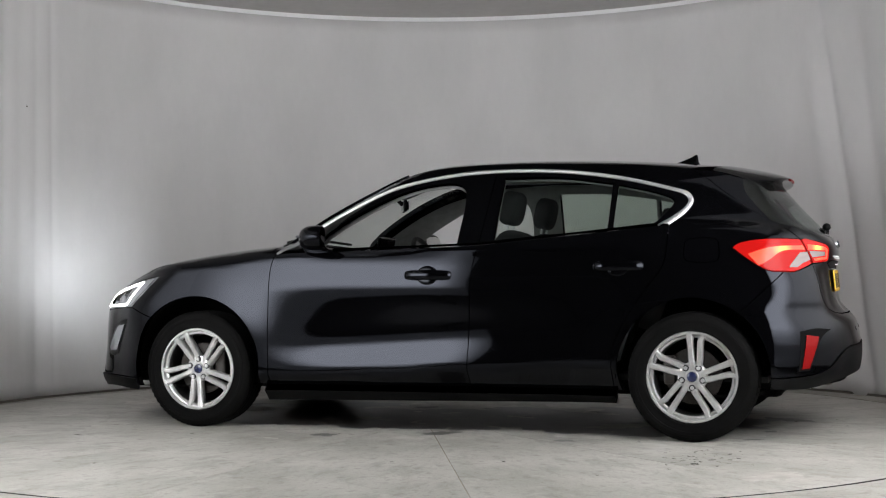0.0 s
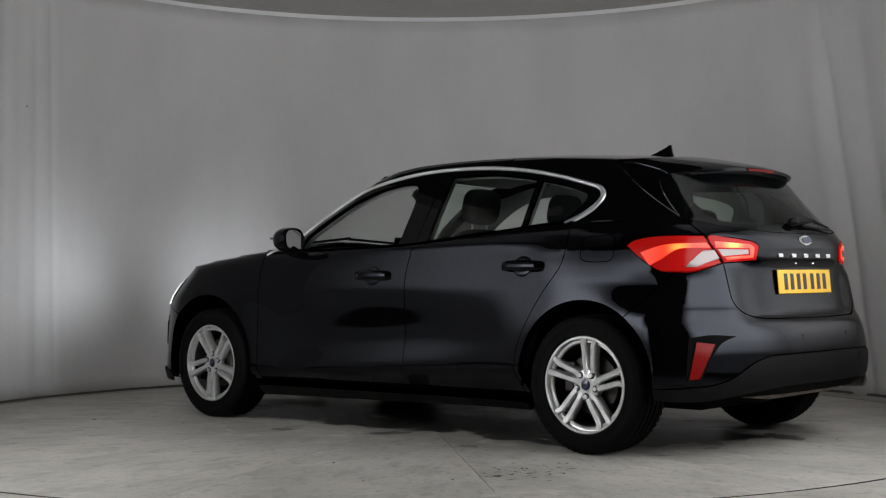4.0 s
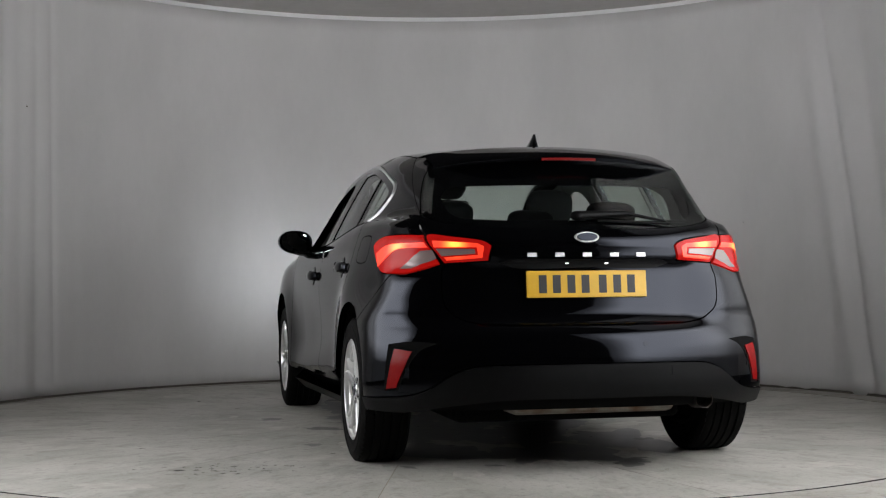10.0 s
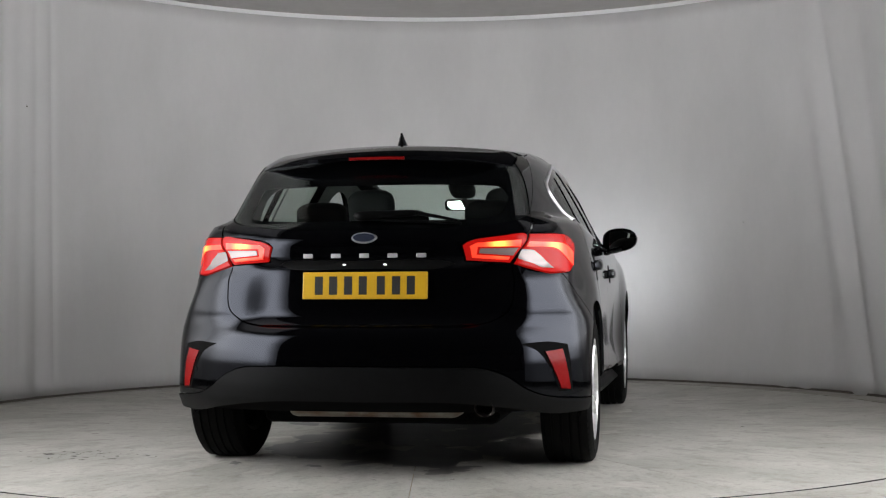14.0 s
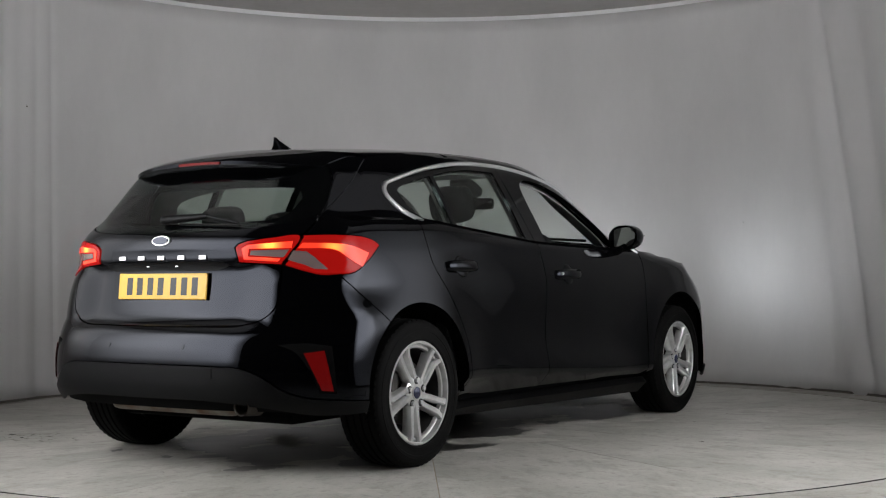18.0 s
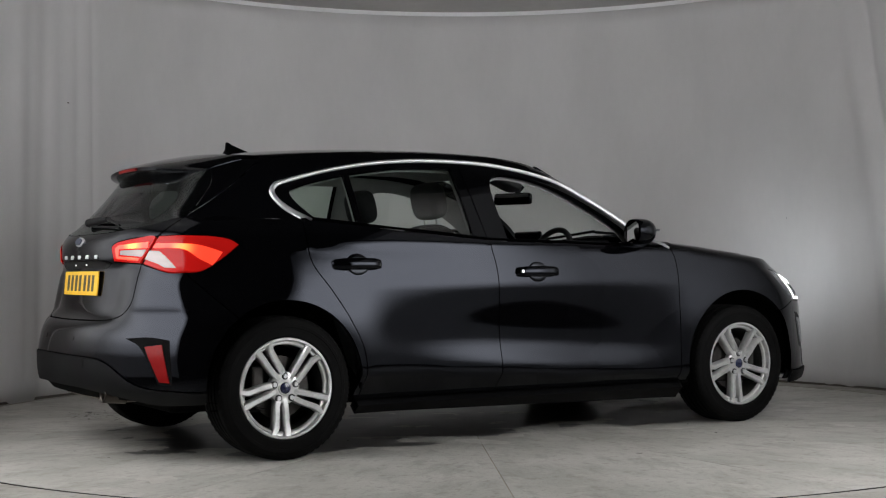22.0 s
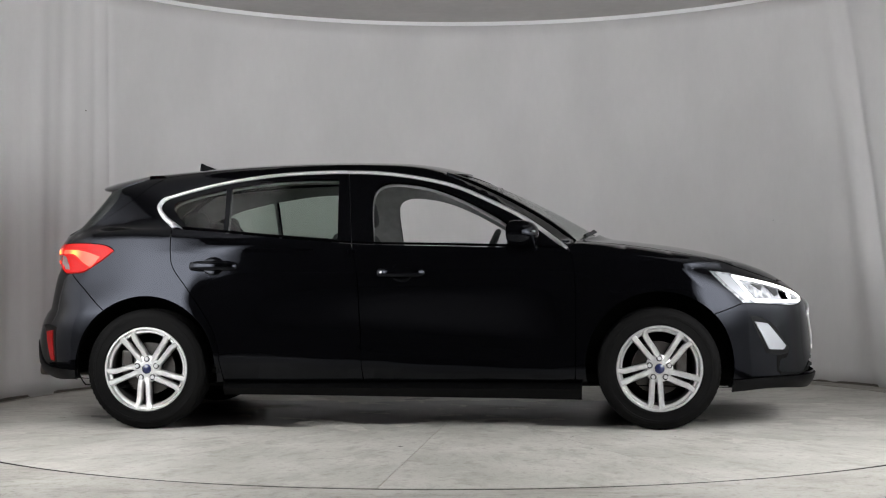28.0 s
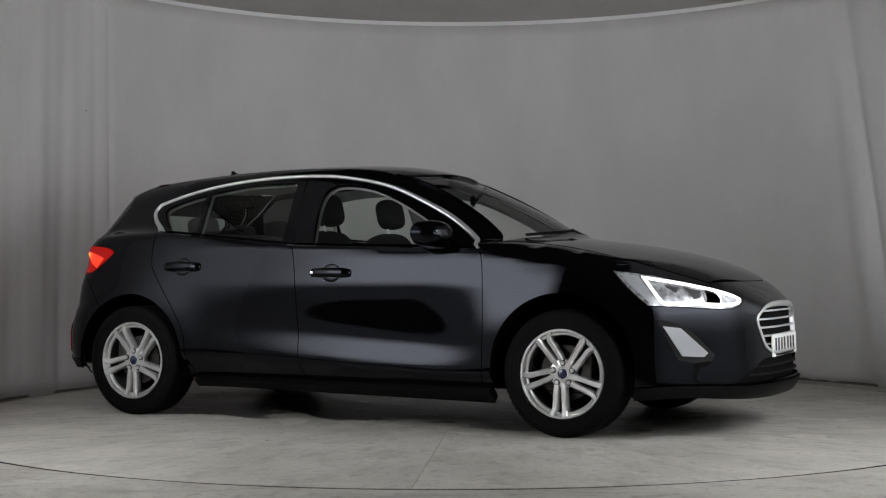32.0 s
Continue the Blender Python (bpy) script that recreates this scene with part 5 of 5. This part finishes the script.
# ---------------------------------------------------------------- lamps
for s in (1, -1):
    panel("clear_wedge", closed(seg((-1.775, 0.846), (-1.810, 0.885), (-1.850, 0.922)), seg((-1.850, 0.922), (-1.898, 0.926)), seg((-1.898, 0.926), (-1.918, 0.888)), seg((-1.918, 0.888), (-1.86, 0.866), (-1.825, 0.848)), seg((-1.825, 0.848), (-1.775, 0.846))),
          TAIL_CLEAR, CAR, side=s, gap=0, proud=0.0055, rim=0.002, step=0.02, label="clear wedge in the tail lamp")
    panel("glow_band", closed(seg((-1.60, 0.915), (-1.70, 0.948), (-1.865, 0.956)), seg((-1.865, 0.956), (-1.880, 0.936)), seg((-1.880, 0.936), (-1.745, 0.928), (-1.690, 0.888), (-1.64, 0.858)), seg((-1.64, 0.858), (-1.60, 0.915))),
          RED_GLOW, CAR, side=s, gap=0, proud=0.0058, rim=0.002, step=0.02, label="lit red light band")
    panel("glow_band", closed(seg((-1.90, 0.962), (-2.075, 0.950)), seg((-2.075, 0.950), (-2.10, 0.936)), seg((-2.10, 0.936), (-2.092, 0.892)), seg((-2.092, 0.892), (-1.955, 0.882)), seg((-1.955, 0.882), (-1.948, 0.892)), seg((-1.948, 0.892), (-2.076, 0.902)), seg((-2.076, 0.902), (-2.072, 0.934)), seg((-2.072, 0.934), (-1.905, 0.936)), seg((-1.905, 0.936), (-1.90, 0.962))),
          RED_GLOW, CAR, side=s, gap=0, proud=0.0058, rim=0.002, step=0.02, label="lit red light band")
    panel("clear_strip", closed(seg((-1.913, 0.930), (-2.062, 0.927)), seg((-2.062, 0.927), (-2.066, 0.908)), seg((-2.066, 0.908), (-1.935, 0.897)), seg((-1.935, 0.897), (-1.913, 0.930))), TAIL_CLEAR, CAR, side=s, gap=0, proud=0.0056, rim=0.002, step=0.02, label="clear reversing lamp strip")
    # rear reflectors in their dark recess
    panel("reflector_recess", closed(seg((-1.785, 0.540), (-1.86, 0.552), (-1.965, 0.546)), seg((-1.965, 0.546), (-1.905, 0.515), (-1.86, 0.44), (-1.826, 0.352)), seg((-1.826, 0.352), (-1.772, 0.350)), seg((-1.772, 0.350), (-1.785, 0.540))), UNDER, CAR, side=s, gap=0, proud=0.001, rim=0.004, step=0.02, label="dark recess round the reflector")
    panel("rear_reflector", closed(seg((-1.811, 0.522), (-1.878, 0.512)), seg((-1.878, 0.512), (-1.820, 0.364)), seg((-1.820, 0.364), (-1.783, 0.360)), seg((-1.783, 0.360), (-1.811, 0.522))), REFLECTOR, CAR, side=s, gap=0, proud=0.006, rim=0.006, step=0.02, label="upright red reflector")
    # fog lamp and its dark surround
    panel("fog_surround", closed(seg((1.752, 0.588), (1.80, 0.582)), seg((1.80, 0.582), (1.875, 0.548), (1.995, 0.415)), seg((1.995, 0.415), (1.985, 0.388)), seg((1.985, 0.388), (1.90, 0.378), (1.838, 0.392)), seg((1.838, 0.392), (1.752, 0.588))), PLASTIC, CAR, side=s, gap=0, proud=0.001, rim=0.004, step=0.02, label="black fog lamp surround")
    panel("fog_lamp", closed(seg((1.776, 0.557), (1.850, 0.546)), seg((1.850, 0.546), (1.965, 0.424)), seg((1.965, 0.424), (1.945, 0.405)), seg((1.945, 0.405), (1.855, 0.411)), seg((1.855, 0.411), (1.776, 0.557))), CLEAR_LENS, CAR, side=s, gap=0, proud=0.006, rim=0.006, step=0.02, label="clear corner fog lamp")
    # notch under the fog lamp and the lower apron's groove, their shade painted as a black strip
    panel("apron_groove_shade", closed(seg((1.905, 0.374), (1.985, 0.386)), seg((1.985, 0.386), (1.965, 0.362)), seg((1.965, 0.362), (1.925, 0.350), (1.912, 0.300)), seg((1.912, 0.300), (1.930, 0.286)), seg((1.930, 0.286), (2.095, 0.284), (2.175, 0.333)), seg((2.175, 0.333), (2.182, 0.327)), seg((2.182, 0.327), (2.10, 0.275), (1.92, 0.276)), seg((1.92, 0.276), (1.897, 0.30)), seg((1.897, 0.30), (1.905, 0.374))), UNDER, CAR, side=s, gap=0, proud=0.0012, rim=0.004, step=0.02, label="black strip painting the shade of the groove round the lower apron")
    # lit strips of the headlamp
    loop = closed(seg((1.705, 0.797), (1.881, 0.765), (2.05, 0.724), (2.12, 0.700), (2.150, 0.684)), seg((2.150, 0.684), (2.135, 0.663), (2.09, 0.649)), seg((2.09, 0.649), (1.83, 0.660)), seg((1.83, 0.660), (1.78, 0.664), (1.755, 0.70)), seg((1.755, 0.70), (1.705, 0.797)))
    panel("daylight_strip", loop, DRL, CAR, side=s, gap=0, holes=[shrunk(loop, 0.0105)], proud=0.004, rim=0.003, step=0.02, label="glowing white daylight loop")
    panel("lamp_mask", closed(seg((1.885, 0.742), (1.955, 0.722)), seg((1.955, 0.722), (1.945, 0.690)), seg((1.945, 0.690), (1.92, 0.685)), seg((1.92, 0.685), (1.885, 0.742))), TRIM_DARK, CAR, side=s, gap=0, proud=0.003, rim=0.003, step=0.02, label="dark mask in the headlamp")
    panel("lamp_mask", closed(seg((1.80, 0.752), (1.86, 0.742)), seg((1.86, 0.742), (1.845, 0.715)), seg((1.845, 0.715), (1.80, 0.752))), TRIM_DARK, CAR, side=s, gap=0, proud=0.003, rim=0.003, step=0.02, label="dark mask in the headlamp")
    panel("indicator_lens", closed(seg((1.612, 0.812), (1.692, 0.797)), seg((1.692, 0.797), (1.742, 0.70), (1.762, 0.668)), seg((1.762, 0.668), (1.728, 0.668)), seg((1.728, 0.668), (1.66, 0.745), (1.612, 0.812))), CLEAR_LENS, CAR, side=s, gap=0, proud=0.003, rim=0.003, step=0.02, label="pale clear indicator wedge")

# grille
panel("grille_mesh", shrunk(grille_hole, -0.01), UNDER, CAR, gap=0, proud=-0.03, rim=0.002, label="black grille mesh")
panel("intake_mesh", shrunk(intake, -0.01), UNDER, CAR, gap=0, proud=-0.04, rim=0.002, label="black lower intake")
ring = grille_hole
a, na = lifted(ring, "wrap", 1)
inn = shrunk(ring, 0.014)
c, nc = lifted(inn, "wrap", 1)
m = len(ring)
rows = [a + na * 0.001, a + na * 0.006, c + nc * 0.006, c - nc * 0.02]
mesh_object("grille_frame", np.vstack(rows), [(k * m + i, k * m + (i + 1) % m, (k + 1) * m + (i + 1) % m, (k + 1) * m + i) for k in range(3) for i in range(m)], CHROME, CAR, "chrome grille surround")
for z in (0.620, 0.578, 0.536, 0.494, 0.452):
    inside = [v for v in np.linspace(2.2, 2 * FRONT_MID - 2.2, 200) if within(inn, np.array([[v, z]]))[0]]
    lo, hi = inside[0], inside[-1]
    vs = np.linspace(lo, hi, 48)
    rows = []
    for dz, o in ((0.0045, -0.02), (0.0045, -0.004), (-0.0045, -0.004), (-0.0045, -0.02)):
        P, N = lifted(np.stack([vs, np.full(48, z + dz)], 1), "wrap", 1)
        rows.append(P + N * o)
    mesh_object("grille_bar", np.vstack(rows), [(k * 48 + i, k * 48 + i + 1, (k + 1) * 48 + i + 1, (k + 1) * 48 + i) for k in range(3) for i in range(47)], CHROME, CAR, "chrome grille bar", smooth=False)

for z in (0.305, 0.345):
    inside = [v for v in np.linspace(2.05, 2 * FRONT_MID - 2.05, 220) if within(intake, np.array([[v, z]]))[0]]
    vs = np.linspace(inside[0], inside[-1], 40)
    rows = []
    for dz, o in ((0.005, -0.035), (0.005, -0.006), (-0.005, -0.006), (-0.005, -0.035)):
        P, N = lifted(np.stack([vs, np.full(40, z + dz)], 1), "wrap", 1)
        rows.append(P + N * o)
    mesh_object("intake_bar", np.vstack(rows), [(k * 40 + i, k * 40 + i + 1, (k + 1) * 40 + i + 1, (k + 1) * 40 + i) for k in range(3) for i in range(39)], PLASTIC, CAR, "black intake bar", smooth=False)

# ---------------------------------------------------------------- inside
panel("headliner", closed(np.vstack([seg((0.31, 0.0), (0.28, 0.3), (0.2, 0.5)), seg((0.2, 0.5), (-0.3, 0.55), (-1.3, 0.48)), seg((-1.3, 0.48), (-1.5, 0.3), (-1.52, 0.0))]),
                          np.vstack([seg((0.31, 0.0), (0.28, 0.3), (0.2, 0.5)), seg((0.2, 0.5), (-0.3, 0.55), (-1.3, 0.48)), seg((-1.3, 0.48), (-1.5, 0.3), (-1.52, 0.0))])[::-1] * [1, -1]), TRIM_LIGHT, CAR, how="top", step=0.08, gap=0, proud=-0.035, rim=0.002, label="pale grey headliner")
for s in (1, -1):
    panel("pillar_trim", shrunk(closed(DITCH, seg((-1.33, 1.352), (-1.50, 1.22), (-1.42, 1.07), (-1.232, 1.055)), BELT_R[::-1], BELT_F[::-1], seg((0.885, 0.947), (0.93, 0.985))), 0.010), TRIM_MID, CAR, side=s, holes=[front_hole, shrunk(rear_hole, -0.006), shrunk(quarter_hole, -0.006)], gap=0, proud=-0.045, rim=0.002, step=0.05, label="grey pillar trim")
    panel("door_card", closed(seg((0.86, 0.30), (0.86, 0.945), (0.3, 0.955), (-0.3, 0.972), (-0.93, 1.03), (-1.2, 1.05)), seg((-1.2, 1.05), (-0.95, 0.30)), seg((-0.95, 0.30), (0.86, 0.30))), TRIM_DARK, CAR, side=s, gap=0, proud=-0.075, rim=0.05, step=0.08, label="dark inner door trim")


def pillow(bm, cx, cy, cz, sx, sy, sz, lean=0.0, power=0.55):
    """A stuffed block with soft edges, leaned back."""
    made = bmesh.ops.create_uvsphere(bm, u_segments=28, v_segments=18, radius=1.0)["verts"]
    m = Matrix.Translation((cx, cy, cz)) @ Matrix.Rotation(radians(-lean), 4, "Y")
    for q in made:
        c = [math.copysign(abs(t) ** power, t) for t in q.co]
        q.co = m @ Vector((c[0] * sx / 2, c[1] * sy / 2, c[2] * sz / 2))


def seat(x, y, wide, label):
    bm = bmesh.new()
    pillow(bm, x + 0.23, y, 0.50, 0.56, wide, 0.20, -6)
    st = part("seat", bm, FABRIC, CAR, label, smooth=True)
    bm = bmesh.new()
    pillow(bm, x - 0.13, y, 0.78, 0.20, wide * 0.98, 0.58, 17)
    part("backrest", bm, FABRIC, st, smooth=True)
    return st


def headrest(parent, x, y, z, w=0.25, h=0.21):
    bm = bmesh.new()
    pillow(bm, x, y, z, 0.11, w, h, 12, 0.6)
    hr = part("headrest", bm, FABRIC, parent, "black cloth headrest", smooth=True)
    for d in (-0.06, 0.06):
        bm = bmesh.new()
        rod(bm, (x + 0.02, y + d, z - h / 2 - 0.06), (x + 0.005, y + d, z - 0.04), 0.007)
        part("headrest_post", bm, CHROME, hr, "chrome post")


for y in (0.37, -0.37):
    st = seat(-0.14, y, 0.50, "black cloth front seat")
    headrest(st, -0.315, y, 1.185, 0.25, 0.19)
bench = seat(-0.98, 0.0, 1.26, "black cloth rear bench")
for y, w in ((0.40, 0.24), (0.0, 0.22), (-0.40, 0.24)):
    headrest(bench, -1.19, y, 1.10 if y else 1.06, w, 0.13)
bm = bmesh.new()
block(bm, 0.80, 0, 0.82, 0.50, 1.42, 0.26, 0.06, segments=3)
block(bm, 0.86, 0, 0.955, 0.36, 1.40, 0.035, 0.015)
block(bm, 0.66, -0.37, 0.965, 0.16, 0.34, 0.055, 0.025, segments=3)
part("dashboard", bm, TRIM_DARK, CAR, "black soft-touch dashboard", smooth=True)
bm = bmesh.new()
block(bm, 0.575, 0.0, 0.985, 0.02, 0.25, 0.13, 0.008, Matrix.Rotation(radians(-12), 4, "Y"))
part("centre_screen", bm, GLOSS, CAR, "black standing touch screen")
wv, wf = [], []
for i in range(40):
    a = 2 * math.pi * i / 40
    for j in range(10):
        b = 2 * math.pi * j / 10
        r = 0.178 + 0.0155 * math.cos(b)
        wv.append((0.0155 * math.sin(b), r * math.cos(a), r * math.sin(a)))
for i in range(40):
    for j in range(10):
        wf.append((i * 10 + j, i * 10 + (j + 1) % 10, ((i + 1) % 40) * 10 + (j + 1) % 10, ((i + 1) % 40) * 10 + j))
sw = mesh_object("steering_wheel", wv, wf, TRIM_DARK, CAR, "black three-spoke steering wheel")
sw.matrix_basis = Matrix.Translation((0.435, -0.37, 0.885)) @ Matrix.Rotation(radians(24), 4, "Y")
bm = bmesh.new()
pillow(bm, 0.02, 0, 0, 0.06, 0.15, 0.14)
for ya, za in ((0.17, 0.0), (-0.17, 0.0), (0.0, -0.17)):
    block(bm, 0.012, ya / 2, za / 2, 0.02, abs(ya) + 0.04 if ya else 0.05, abs(za) + 0.03 if za else 0.05, 0.005)
part("wheel_boss", bm, TRIM_DARK, sw, smooth=True)
bm = bmesh.new()
block(bm, 0.455, -0.01, 1.232, 0.028, 0.245, 0.066, 0.02, Matrix.Rotation(radians(24), 4, "Z"), 3)
im = part("interior_mirror", bm, GLOSS, CAR, "black interior mirror on the windscreen", smooth=True)
bm = bmesh.new()
block(bm, 0.4405, -0.0165, 1.232, 0.002, 0.225, 0.052, 0.0, Matrix.Rotation(radians(24), 4, "Z"))
part("mirror_face", bm, material("inner_mirror_silver", (0.8, 0.8, 0.8), 0.02, 1.0), im)
bm = bmesh.new()
rod(bm, (0.465, 0.0, 1.24), (0.53, 0.0, 1.305), 0.012)
part("mirror_stalk", bm, GLOSS, im)
bm = bmesh.new()
pillow(bm, 0.40, 0.0, 1.325, 0.20, 0.15, 0.065, -22, 0.6)
part("sensor_cover", bm, TRIM_DARK, CAR, "black sensor cover at the head of the windscreen", smooth=True)
bm = bmesh.new()
block(bm, -1.55, 0, 0.985, 0.58, 1.12, 0.02, 0.008)
part("parcel_shelf", bm, TRIM_DARK, CAR, "dark parcel shelf")
bm = bmesh.new()
block(bm, -0.4, 0, 0.30, 2.6, 1.45, 0.03)
part("cabin_floor", bm, TRIM_DARK, CAR)
# windscreen wipers
for y0, y1 in ((-0.46, 0.02), (0.02, 0.46)):
    bm = bmesh.new()
    q = [Vector(lifted(np.array([[x, y]]), "top")[0][0]) + Vector((0, 0, 0.006)) for x, y in ((1.055 - 0.12 * (y0 / 0.6) ** 2, y0), (1.065 - 0.12 * (y1 / 0.6) ** 2, y1))]
    rod(bm, q[0], q[1], 0.008, 8)
    part("wiper", bm, PLASTIC, CAR, "black windscreen wiper")


def motions():
    """The turntable turns slowly and carries the car round."""
    table, car = [], []
    for k in range(0, 33):
        a = 160.377 - 5.82577 * k + 0.0013 * (k - 16) ** 2
        table.append((k, pose(0, 0, 0, 0, 0, a)))
        car.append((k, pose(0, 0, 0, 0, 0, a) @ pose(-0.2614, -0.1995, 0)))
    walk(TABLE, table)
    walk(CAR, car)


motions()
